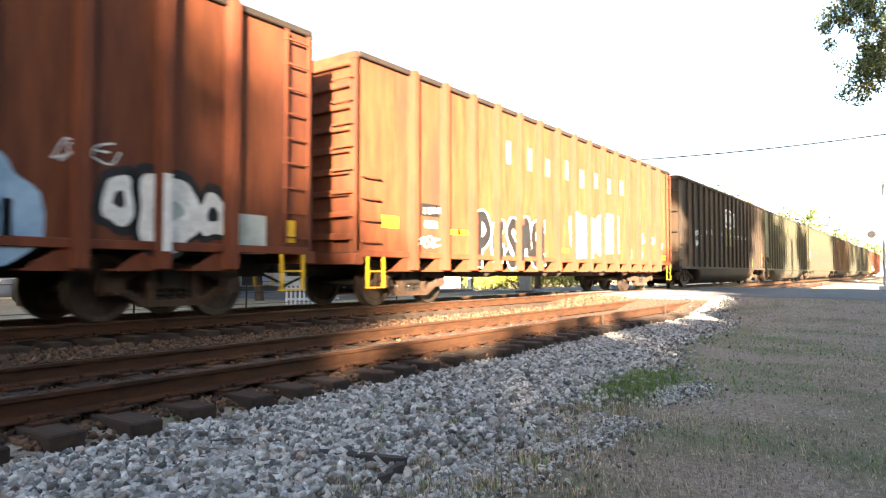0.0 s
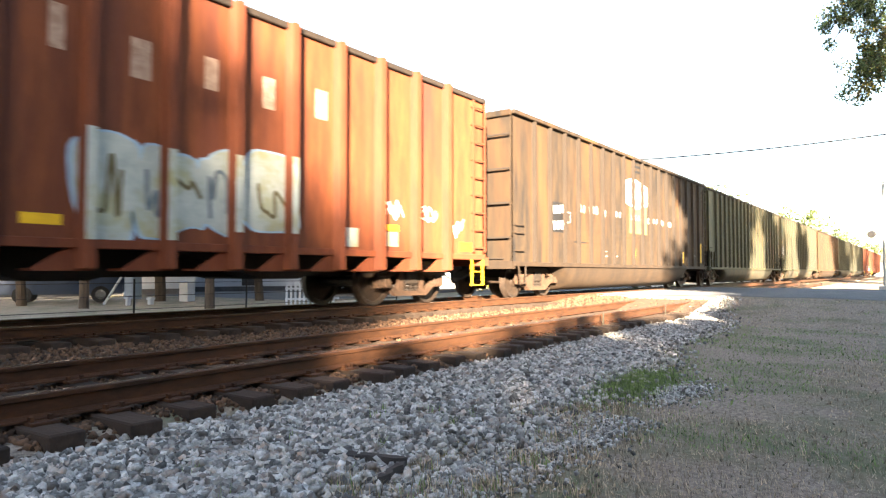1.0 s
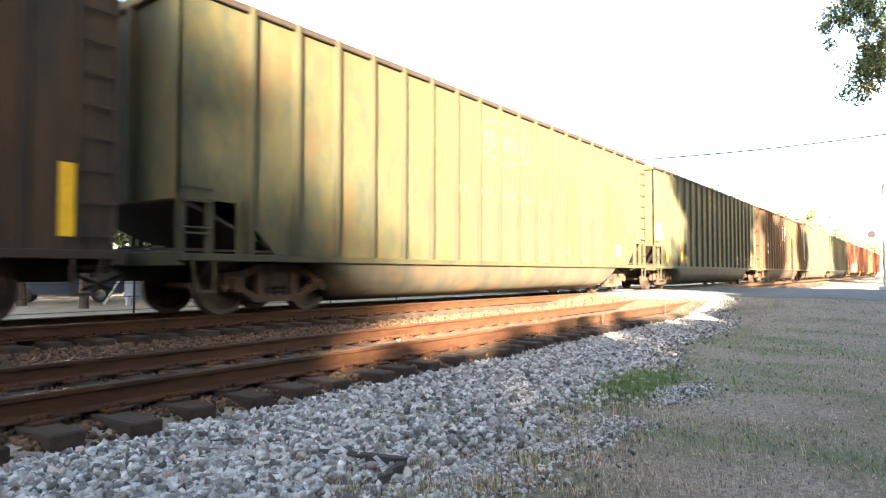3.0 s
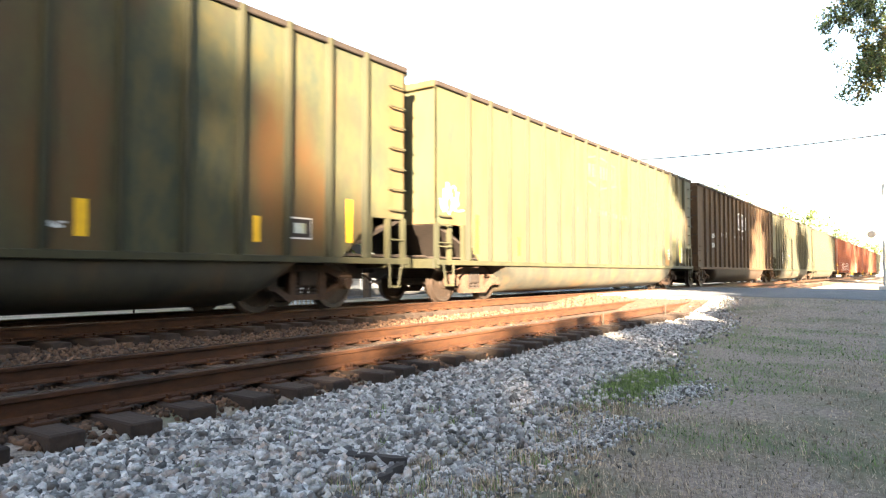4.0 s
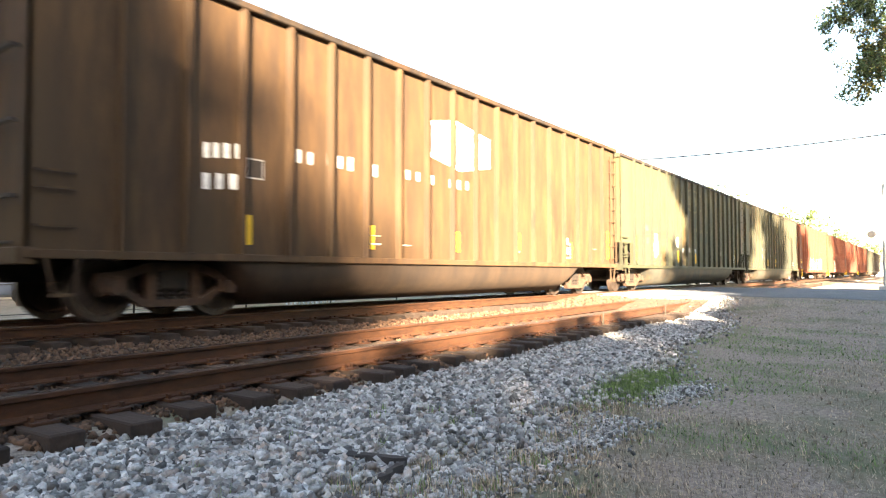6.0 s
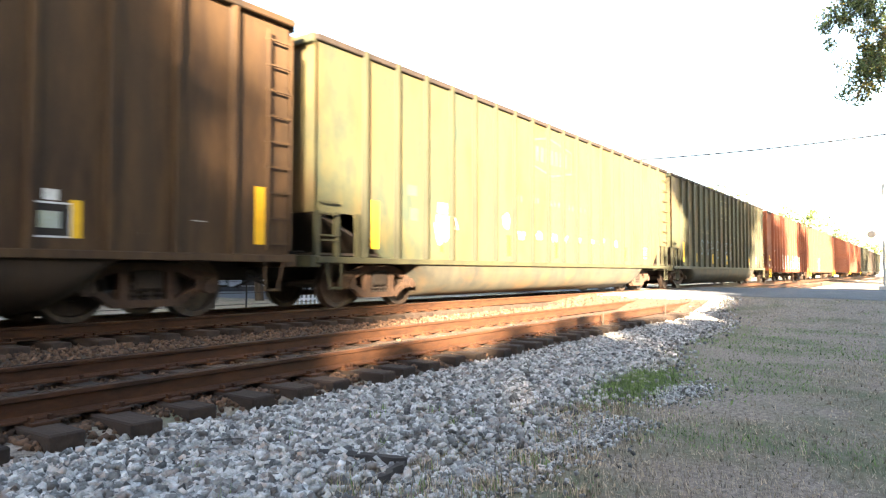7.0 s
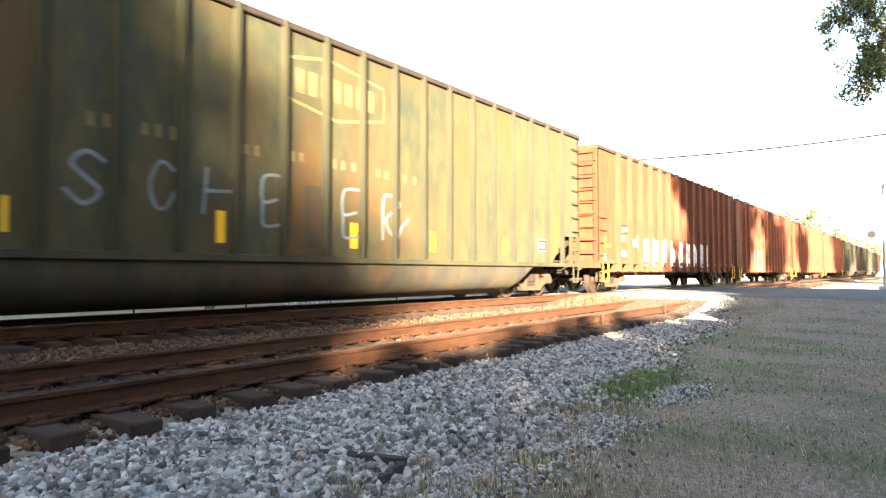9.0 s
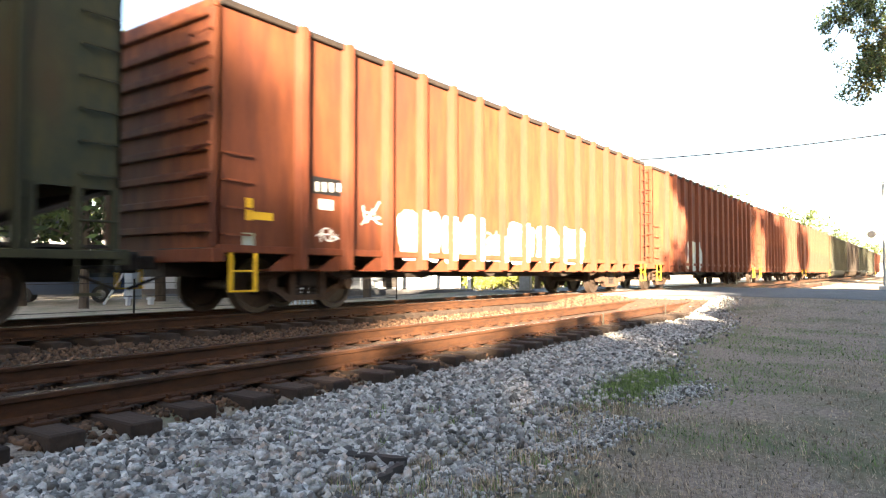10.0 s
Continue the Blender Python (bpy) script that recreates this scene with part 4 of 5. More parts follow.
    on_ribs(car, 4.34, 6.80, 0.74, 2.02, M_SILVER)
    for k in range(2):
        stroke(cars[12], (1.2 + 3.2 * k, 3.8 + 3.2 * k, 1.1, 3.4), [(0, 0), (0.15, 0.8), (0.5, 1.0), (0.85, 0.8), (1.0, 0)], 0.35, M_WHITE)
    blob(cars[10], 7.0, 9.2, 1.0, 2.0, M_SILVER, 5)
    # the second brown car and two plain olive cars carry the same lettering as their kind
    for src, dst in ((2, 5), (4, 3), (4, 6), (4, 7)):
        for o in list(cars[src].children):
            keep = ("emblem", "emblem_mark", "emblem_field", "painted_letter_bar", "reflector_stripe", "placard", "painted_border", "placard_mark") if src == 2 else ("emblem", "emblem_mark", "painted_letter_bar")
            if o.name.split(".")[0] in keep:
                share(o, Matrix(), cars[dst])


build_marks()


# ---- trees ----
def leaf_mesh(name, centres, radius, count, size, seed, material):
    """Many small leaf blades scattered in soft clumps."""
    rng = np.random.default_rng(seed)
    cs = np.array(centres)
    idx = rng.integers(0, len(cs), count)
    d = rng.normal(0, 1, (count, 3))
    d /= np.linalg.norm(d, axis=1)[:, None]
    p = cs[idx, :3] + d * (rng.random((count, 1)) ** 0.45) * cs[idx, 3:4] * radius
    a = rng.normal(0, 1, (count, 3))
    a /= np.linalg.norm(a, axis=1)[:, None]
    b = np.cross(a, rng.normal(0, 1, (count, 3)))
    b /= np.linalg.norm(b, axis=1)[:, None]
    s = size * (0.6 + 0.8 * rng.random((count, 1)))
    v = np.stack([p - a * s, p + b * s * 0.4, p + a * s, p - b * s * 0.4], 1).reshape(-1, 3)
    me = bpy.data.meshes.new(name)
    me.vertices.add(4 * count)
    me.vertices.foreach_set("co", v.ravel())
    me.loops.add(4 * count)
    me.loops.foreach_set("vertex_index", np.arange(4 * count))
    me.polygons.add(count)
    me.polygons.foreach_set("loop_start", np.arange(count) * 4)
    me.update()
    me.validate()
    me.materials.append(material)
    return me


def tree(x, y, height, crown, seed, leaves=2600, size=0.28, low=0.35, label="tall leafy tree with an open crown, out of view, placed for its shade", material=None):
    rng = random.Random(seed)
    z = ground_z(x, y)
    root = empty("tree", pose(x, y, z - 0.05))
    tagged(root, label, "tree", "trees round the crossing")
    bm = bmesh.new()
    r = height * 0.022
    top = Vector((rng.uniform(-0.5, 0.5), rng.uniform(-0.5, 0.5), height * 0.8))
    bar(bm, (0, 0, 0), top, r, 9, r * 0.35)
    cl = []
    for k in range(15):
        f = low + (1 - low) * (k + 0.5) / 15
        a = k * 2.4 + rng.uniform(-0.4, 0.4)
        w = crown * (0.35 + 0.65 * math.sin(math.pi * min(1, 0.18 + 0.8 * (1 - (f - low) / (1 - low))))) * rng.uniform(0.6, 1.05)
        base = top * min(1.0, f * 0.95 / 0.8 * 0.8)
        tip = Vector((math.cos(a) * w, math.sin(a) * w, height * f))
        bar(bm, base, tip, r * 0.35, 6, r * 0.08)
        for q in (0.55, 0.8, 1.0):
            c = base.lerp(tip, q)
            cl.append((c.x, c.y, c.z, rng.uniform(0.5, 1.0)))
    part("trunk", bm, M_BARK, root, "bark-covered trunk and limbs")
    o = new("crown", leaf_mesh("crown", cl, crown * 0.42, leaves, size, seed, material or M_LEAF))
    o.parent = root
    return root


def sunward(xp, zp, dist):
    """The place dist metres towards the sun from the point (xp, zp) of the train's near side."""
    p = Vector((xp, 8.2, zp)) - SUN_WAY * dist
    return p


def build_trees():
    # unseen trees behind and beside the standpoint, placed to shade the track
    for xp, zp, d, crown, seed, n in (
        (-4.5, 2.2, 40, 4.0, 1, 6000),
        (-1.2, -3.6, 37, 4.0, 2, 6500),
        (-7.0, -1.5, 17, 5.0, 15, 7500),
        (-9.0, 5.0, 21, 5.5, 16, 7500),
        (-18.0, 1.0, 15, 6.0, 17, 7500),
        (1.9, 2.5, 66, 2.0, 13, 2300),
        (3.3, 0.2, 68, 1.9, 18, 2200),
        (4.2, -1.5, 41, 1.9, 19, 2200),
        (1.2, 4.7, 70, 2.1, 14, 2400),
        (-3.2, 5.0, 45, 2.6, 24, 2800),
        # sparse crowns added to soften the edge of the shade
        (6.5, 1.4, 72, 1.0, 22, 180),
        (4.6, 3.7, 72, 1.1, 23, 220),
        (8.5, 1.0, 72, 0.9, 26, 110),
        (6.2, 3.0, 74, 1.0, 27, 80),
        (-14.0, 5.5, 46, 7.0, 10, 9000),
        (-12.0, -3.0, 42, 6.5, 11, 9000),
        (-24.0, 3.0, 44, 8.5, 12, 9000),
        (34.6, 4.3, 40, 3.6, 3, 7500),
        (35.2, 0.3, 38, 3.6, 4, 7000),
        (38.6, 2.4, 43, 2.0, 25, 3600),
        (50.0, 3.2, 55, 2.4, 5, 1100),
        (62.5, 3.0, 62, 1.6, 6, 1500),
        (95.0, 4.0, 84, 8.0, 7, 6000),
        (128.0, 4.0, 92, 9.0, 8, 6000),
        (165.0, 4.0, 110, 11.0, 9, 6000),
    ):
        p = sunward(xp, zp, d)
        height = p.z + 0.85 * crown + 0.5
        tree(p.x, p.y, height, crown, seed, n, 0.40, max(0.1, (p.z - 0.85 * crown) / height))
    # unseen low row added to block the sun; tops sets its shadow's upper edge
    tops = ((-12, -0.6), (6, -0.7), (8.6, -1.6), (16, -1.74), (20, -1.72), (22, -1.7), (24, -1.9), (26, -1.95), (28, -1.45), (36, -0.9), (41, 0.2), (53, 0.2), (57, -0.8), (70, -0.9))
    for i in range(33):
        xp = -10.0 + 1.75 * i
        k = max(j for j in range(len(tops) - 1) if tops[j][0] <= xp)
        (xa, za), (xb, zb) = tops[k], tops[k + 1]
        p = sunward(xp, za + (zb - za) * (xp - xa) / (xb - xa) - 1.0, 33 + 4 * (i % 2))
        tree(p.x, p.y, p.z + 0.8, 2.2, 120 + i, 4500, 0.30, 0.05, "dense bushy young tree, unseen, added to shade the ground")
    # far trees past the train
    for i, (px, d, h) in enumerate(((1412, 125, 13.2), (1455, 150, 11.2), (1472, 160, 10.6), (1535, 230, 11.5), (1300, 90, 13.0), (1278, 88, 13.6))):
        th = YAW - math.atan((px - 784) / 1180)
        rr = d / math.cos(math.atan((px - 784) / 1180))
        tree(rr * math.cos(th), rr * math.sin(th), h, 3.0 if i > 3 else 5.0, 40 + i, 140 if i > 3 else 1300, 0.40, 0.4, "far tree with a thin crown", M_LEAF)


build_trees()


# ---- loose stones, grass and litter ----
def scatter_mesh(name, template, places, material, kind_label):
    """Many small copies of a template joined in one mesh. places: rows of x, y, z, sx, sy, sz and a turn."""
    tv, tf = template
    tv, tf = np.array(tv), np.array(tf)
    P = np.array(places)
    n = len(P)
    rng = np.random.default_rng(7)
    ang = P[:, 6]
    ax = rng.normal(0, 1, (n, 3))
    ax /= np.linalg.norm(ax, axis=1)[:, None]
    v = tv[None] * (1 + rng.uniform(-0.36, 0.36, (n, len(tv), 1)))
    v = v * P[:, None, 3:6]
    c, q = np.cos(ang)[:, None, None], np.sin(ang)[:, None, None]
    k = ax[:, None, :]
    v = v * c + np.cross(np.broadcast_to(k, v.shape), v) * q + k * (v * k).sum(2, keepdims=True) * (1 - c)
    v = v + P[:, None, :3]
    f = tf[None] + (np.arange(n) * len(tv))[:, None, None]
    m = tf.shape[1]
    me = bpy.data.meshes.new(name)
    me.vertices.add(n * len(tv))
    me.vertices.foreach_set("co", v.ravel())
    me.loops.add(f.size)
    me.loops.foreach_set("vertex_index", f.ravel())
    me.polygons.add(n * len(tf))
    me.polygons.foreach_set("loop_start", np.arange(n * len(tf)) * m)
    me.update()
    me.materials.append(material)
    o = new(name, me)
    return tagged(o, kind_label, name.replace("_", " "), kind="stuff")


def build_stones():
    rng = random.Random(11)
    bm = bmesh.new()
    bmesh.ops.create_cube(bm, size=1.35)
    tv, tf = [tuple(v.co) for v in bm.verts], [[v.index for v in f.verts] for f in bm.faces]
    bm.free()
    clean, dirty = [], []
    rows = clean

    def put(x, y, r, dz=0.3):
        z = ground_z(x, y) + 0.012
        a = r * rng.uniform(0.5, 1.5)
        rows.append((x, y, z + a * dz, a * rng.uniform(0.8, 1.3), a * rng.uniform(0.7, 1.1), a * rng.uniform(0.5, 0.8), rng.uniform(0, 6.28)))

    for k in range(74000):
        x = 0.9 + 19.5 * rng.random() ** 1.5 if k % 4 else rng.uniform(-7, 1.5)
        y0 = bed_edge(x)
        y1 = SIDE_D - 1.27 + x * math.tan(TURN)
        y = y0 + (y1 - y0) * rng.random()
        if rng.random() < 0.05:
            y = y0 - abs(rng.gauss(0, 0.22))
        put(x, y, 0.0225, 0.3 + 0.7 * (rng.random() < 0.3))
    rows = dirty
    for k in range(58):
        # cribs between the siding's ties
        u = -8.72 + 0.495 * (k + 0.5)
        for _ in range(int(330 / (1 + 0.02 * max(0, u) ** 2))):
            p = side_frame_of(u + rng.uniform(-0.14, 0.14), rng.uniform(-1.3, 1.4))
            put(p.x, p.y, 0.025, -0.1)
    for _ in range(9000):
        x = -7.0 + 27.0 * rng.random()
        y = rng.uniform(SIDE_D + 1.4, MAIN_Y - 1.3) + 0.02 * x
        put(x, y, 0.027, 0.3)
    for k in range(58):
        u = -7.95 + 0.495 * (k + 0.5)
        for _ in range(90):
            put(u + rng.uniform(-0.14, 0.14), MAIN_Y + rng.uniform(-1.35, 1.35), 0.027, 0.0)
    rows = clean
    for _ in range(5000):
        x = rng.uniform(2.4, 5.2)
        put(x, rng.gauss(2.12, 0.2), 0.012, 0.3)
    for _ in range(900):
        x = rng.gauss(6.6, 0.4)
        put(x, rng.gauss(2.0, 0.16), 0.013, 0.3)
    scatter_mesh("ballast_stone", (tv, tf), clean, M_STONE, "loose grey crushed stones heaped along the tracks")
    scatter_mesh("ballast_stone", (tv, tf), dirty, M_DIRTY, "rust-stained crushed stones between the ties")


def build_grass():
    rng = random.Random(12)
    blade = ([(-0.5, 0, 0), (0.5, 0, 0), (0.12, 0.25, 1.0)], [[0, 1, 2]])
    sets = {"dry": [], "green": []}

    def put(x, y, h, which):
        z = ground_z(x, y)
        sets[which].append((x, y, z, 0.006 + 0.0013 * abs(x), 0.014, h * rng.uniform(0.5, 1.3), rng.gauss(0, 0.55)))

    for k in range(340000):
        # densest round the standpoint
        d = 1.0 + 21.0 * rng.random() ** 1.6
        a = rng.uniform(-0.75, 1.25) if k % 4 else rng.uniform(1.25, 5.5)
        x, y = d * math.cos(a), d * math.sin(a)
        if x < -8 or y < -9:
            continue
        e = bed_edge(x)
        n = noise.noise(Vector((x * 0.9, y * 0.9, 4.0)))
        if y > e - 0.1 + 0.25 * n or (x > ROAD0 - 0.3):
            if not (y < e + 0.35 and rng.random() < 0.12):
                continue
        bare = noise.noise(Vector((x * 0.55, y * 0.55, 9.0)))
        if bare > 0.25 and rng.random() < 0.7:
            continue
        green = n + 1.6 * smooth(6.0, 7.5, x) * (1 - smooth(13, 17, x)) * smooth(0.6, 1.8, y)
        put(x, y, 0.034 + 0.01 * n, "green" if green > 0.34 + rng.gauss(0, 0.15) else "dry")
    for k in range(40):
        # dry tufts where the gravel gives way to the lawn
        cx = rng.uniform(2.3, 6.0)
        cy = rng.gauss(2.15, 0.3)
        for _ in range(70):
            put(cx + rng.gauss(0, 0.06), cy + rng.gauss(0, 0.06), 0.075, "dry" if rng.random() < 0.8 else "green")
    for k in range(12):
        # weeds among the stones
        cx, cy = rng.uniform(2.0, 4.5), rng.uniform(2.7, 3.6)
        for _ in range(26):
            put(cx + rng.gauss(0, 0.035), cy + rng.gauss(0, 0.035), 0.08, "green")
    for _ in range(9000):
        x = rng.gauss(6.75, 0.5)
        put(x, 2.44 + 0.05 * (x - 6.8) + rng.gauss(0, 0.15), 0.07, "green")
    scatter_mesh("dry_grass", blade, sets["dry"], M_DRYGRASS, "short dry straw-coloured grass on the verge")
    scatter_mesh("green_grass", blade, sets["green"], M_GREEN, "patches of short green grass by the ballast")


M_DRYGRASS = shade("straw_grass", (0.50, 0.39, 0.27), (0.28, 0.22, 0.15), 5.0, 0.8, bump=0, per="island")
M_GREEN = shade("green_grass_blades", (0.19, 0.27, 0.075), (0.14, 0.19, 0.065), 5.0, 0.7, bump=0, per="island")
M_OLDWOOD = shade("split_grey_wood", (0.06, 0.052, 0.047), (0.03, 0.026, 0.024), 6.0, 0.9, bump=0.8, grain=30, stretch=(0.15, 1, 1))
build_stones()
build_grass()


def plank(x0, y0, x1, y1, w, h, seed):
    rng = random.Random(seed)
    d = math.hypot(x1 - x0, y1 - y0)
    bm = bmesh.new()
    n = 8
    sec = []
    for i in range(n + 1):
        u = d * (i / n - 0.5)
        ww = w * (0.5 if i in (0, n) else 1.0) * rng.uniform(0.8, 1.1)
        j = rng.uniform(-0.012, 0.012)
        sec.append([bm.verts.new((u + rng.uniform(-0.01, 0.01), y + j, z)) for y, z in ((-ww, 0), (ww, 0), (ww * 0.8, h), (-ww * 0.85, h * rng.uniform(0.75, 1.05)))])
    for a, b in zip(sec, sec[1:]):
        for k in range(4):
            bm.faces.new((a[k], a[(k + 1) % 4], b[(k + 1) % 4], b[k]))
    bm.faces.new(sec[0][::-1])
    bm.faces.new(sec[-1])
    x, y = (x0 + x1) / 2, (y0 + y1) / 2
    o = part("wood_scrap", bm, M_OLDWOOD, None, "", pose(x, y, ground_z(x, y) + 0.015, 0, 0, math.degrees(math.atan2(y1 - y0, x1 - x0))))
    tagged(o, "split dark grey piece of old tie wood on the gravel", "wood scrap", "scraps of old wood")


plank(2.89, 3.12, 3.10, 2.50, 0.035, 0.05, 1)
plank(3.08, 2.52, 2.76, 2.42, 0.03, 0.045, 2)
plank(2.62, 3.75, 2.78, 3.62, 0.025, 0.04, 3)


def stake(x, y, h):
    bm = bmesh.new()
    box(bm, -0.013, 0.013, -0.013, 0.013, -0.1, h, 0.004)
    tagged(part("marker_stake", bm, M_TUB, None, "", pose(x, y, ground_z(x, y), 4, -3, 0)), "small pale wooden marker stake by the rail", "stake", "stakes by the siding")


stake(12.0, 4.95, 0.28)
stake(16.2, 5.1, 0.26)

# ---- crossing signal, cable ----
M_GALV = shade("galvanised_steel", (0.33, 0.34, 0.35), (0.25, 0.255, 0.26), 9.0, 0.45, 0.6, bump=0.1)
M_LENS = shade("dark_red_lens", (0.10, 0.01, 0.008), (0.07, 0.008, 0.006), 9.0, 0.25, bump=0)


def crossing_signal(x, y):
    z = ground_z(x, y)
    root = empty("crossing_signal", pose(x, y, z))
    tagged(root, "grey railway crossing signal mast with paired round lamps", "crossing signal")
    bm = bmesh.new()
    bar(bm, (0, 0, -0.1), (0, 0, 4.9), 0.06, 12)
    part("mast", bm, M_GALV, root)
    bm = bmesh.new()
    box(bm, -0.22, 0.22, -0.22, 0.22, -0.05, 0.25, 0.03)
    part("base", bm, M_GALV, root)
    bm = bmesh.new()
    bar(bm, (-0.15, 0.6, 2.55), (-0.15, -0.6, 2.55), 0.03, 8)
    part("crossarm", bm, M_GALV, root)
    for yy in (0.45, -0.45):
        bm = bmesh.new()
        bar(bm, (-0.15, yy, 2.55), (-0.18, yy, 2.55), 0.17, 20)
        disc = part("backboard", bm, M_BLACK, root, "black round backboard")
        bm = bmesh.new()
        bar(bm, (-0.18, yy, 2.55), (-0.24, yy, 2.55), 0.11, 16)
        part("lens", bm, M_LENS, disc, "dark red unlit lens")
        bm = bmesh.new()
        bar(bm, (-0.18, yy, 2.56), (-0.46, yy, 2.53), 0.125, 12)
        part("hood", bm, M_BLACK, disc)


crossing_signal(35.5, 1.46)


def utility_pole(x, y, h):
    z = ground_z(x, y)
    root = empty("utility_pole", pose(x, y, z))
    tagged(root, "weathered round wooden utility pole", "utility pole", "poles that carry the cable")
    bm = bmesh.new()
    bar(bm, (0, 0, -0.3), (0, 0, h - z), 0.14, 10, 0.10)
    part("pole", bm, M_BARK, root)
    bm = bmesh.new()
    bar(bm, (0, 0, h - z - 0.12), (0, 0, h - z + 0.1), 0.05, 8)
    part("insulator", bm, M_GALV, root)


POLE_A, POLE_B = Vector((26.95, 14.2, 5.55)), Vector((38.9, -2.7, 7.7))
utility_pole(POLE_A.x, POLE_A.y, POLE_A.z)
utility_pole(POLE_B.x, POLE_B.y, POLE_B.z)
bm = bmesh.new()
prev = None
for i in range(25):
    t = i / 24
    p = POLE_A.lerp(POLE_B, t) - Vector((0, 0, 0.35 * 4 * t * (1 - t)))
    if prev is not None:
        bar(bm, prev, p, 0.034, 5)
    prev = p
tagged(part("overhead_cable", bm, M_BLACK), "thin dark overhead cable between two poles", "cable")

# ---- beyond the tracks ----
M_SIDING = shade("white_painted_siding", (0.52, 0.54, 0.57), (0.42, 0.44, 0.47), 3.0, 0.6, bump=0.2, stretch=(0.2, 0.2, 2))
M_ROOF = shade("dark_shingles", (0.09, 0.085, 0.085), (0.06, 0.055, 0.055), 9.0, 0.9, bump=0.6)
M_GLASS = shade("dark_window_glass", (0.03, 0.035, 0.04), (0.025, 0.03, 0.035), 2.0, 0.08, bump=0)
M_NAVY = shade("dark_blue_car_paint", (0.02, 0.035, 0.07), (0.018, 0.03, 0.06), 3.0, 0.3, bump=0)
M_CHROME = shade("chrome", (0.5, 0.5, 0.5), (0.42, 0.42, 0.42), 5.0, 0.2, 0.9, bump=0)
M_TYRE = shade("tyre_rubber", (0.02, 0.02, 0.02), (0.03, 0.03, 0.03), 9.0, 0.85, bump=0.2)
M_BUSH = shade("sunlit_shrub_leaves", (0.26, 0.26, 0.05), (0.18, 0.20, 0.04), 3.0, 0.6, bump=0, per="island")


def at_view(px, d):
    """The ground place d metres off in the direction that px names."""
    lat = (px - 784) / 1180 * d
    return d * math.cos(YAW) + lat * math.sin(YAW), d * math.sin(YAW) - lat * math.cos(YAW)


def house(x, y, turn, w, dp, h, label, posts=0):
    z = ground_z(x, y)
    root = empty("house", pose(x, y, z, 0, 0, turn))
    tagged(root, label, "house", "houses past the tracks")
    bm = bmesh.new()
    box(bm, -w / 2, w / 2, 0, dp, 0.35, h)
    part("wall", bm, M_SIDING, root)
    n = 14
    for k in range(n):
        bm = bmesh.new()
        box(bm, -w / 2 - 0.01, w / 2 + 0.01, -0.03, -0.004, 0.35 + (h - 0.35) * k / n + 0.01, 0.35 + (h - 0.35) * (k + 1) / n - 0.015)
        part("clapboard", bm, M_SIDING, root)
    bm = bmesh.new()
    box(bm, -w / 2 + 0.05, w / 2 - 0.05, 0.03, dp - 0.05, -0.1, 0.35)
    part("foundation", bm, M_ASPHALT, root, "grey block foundation")
    bm = bmesh.new()
    prism(bm, [(0, 0), (dp + 1.0, 0), (dp / 2 + 0.5, 1.9)], w + 0.8)
    part("roof", bm, M_ROOF, root, "dark shingle roof", Matrix.Translation((w / 2 + 0.4, -0.5, h + 0.003)) @ Matrix.Rotation(math.pi / 2, 4, "Z"))
    for k in range(3):
        u = -w / 2 + w * (k + 0.5) / 3
        bm = bmesh.new()
        if k == 1:
            box(bm, u - 0.45, u + 0.45, -0.07, -0.03, 0.4, 2.45)
            part("door", bm, M_OLDWOOD, root, "dark front door")
        else:
            box(bm, u - 0.6, u + 0.6, -0.07, -0.03, 1.0, 2.3)
            f = part("window", bm, M_SIDING, root)
            bm = bmesh.new()
            box(bm, u - 0.52, u + 0.52, -0.082, -0.072, 1.08, 2.22)
            part("pane", bm, M_GLASS, f, "dark glass")
    if posts:
        bm = bmesh.new()
        box(bm, -w / 2, w / 2, -2.2, -0.08, 0.0, 0.32)
        part("porch_floor", bm, M_ASPHALT, root)
        bm = bmesh.new()
        box(bm, -w / 2 - 0.2, w / 2 + 0.2, -2.4, -0.6, h - 0.12, h - 0.002)
        part("porch_roof", bm, M_ROOF, root)
        for k in range(posts):
            u = -w / 2 + 0.2 + (w - 0.4) * k / (posts - 1)
            bm = bmesh.new()
            box(bm, u - 0.09, u + 0.09, -2.15, -1.97, 0.32, h - 0.12, 0.015)
            part("porch_post", bm, M_SIDING, root, "white porch post")
    return root


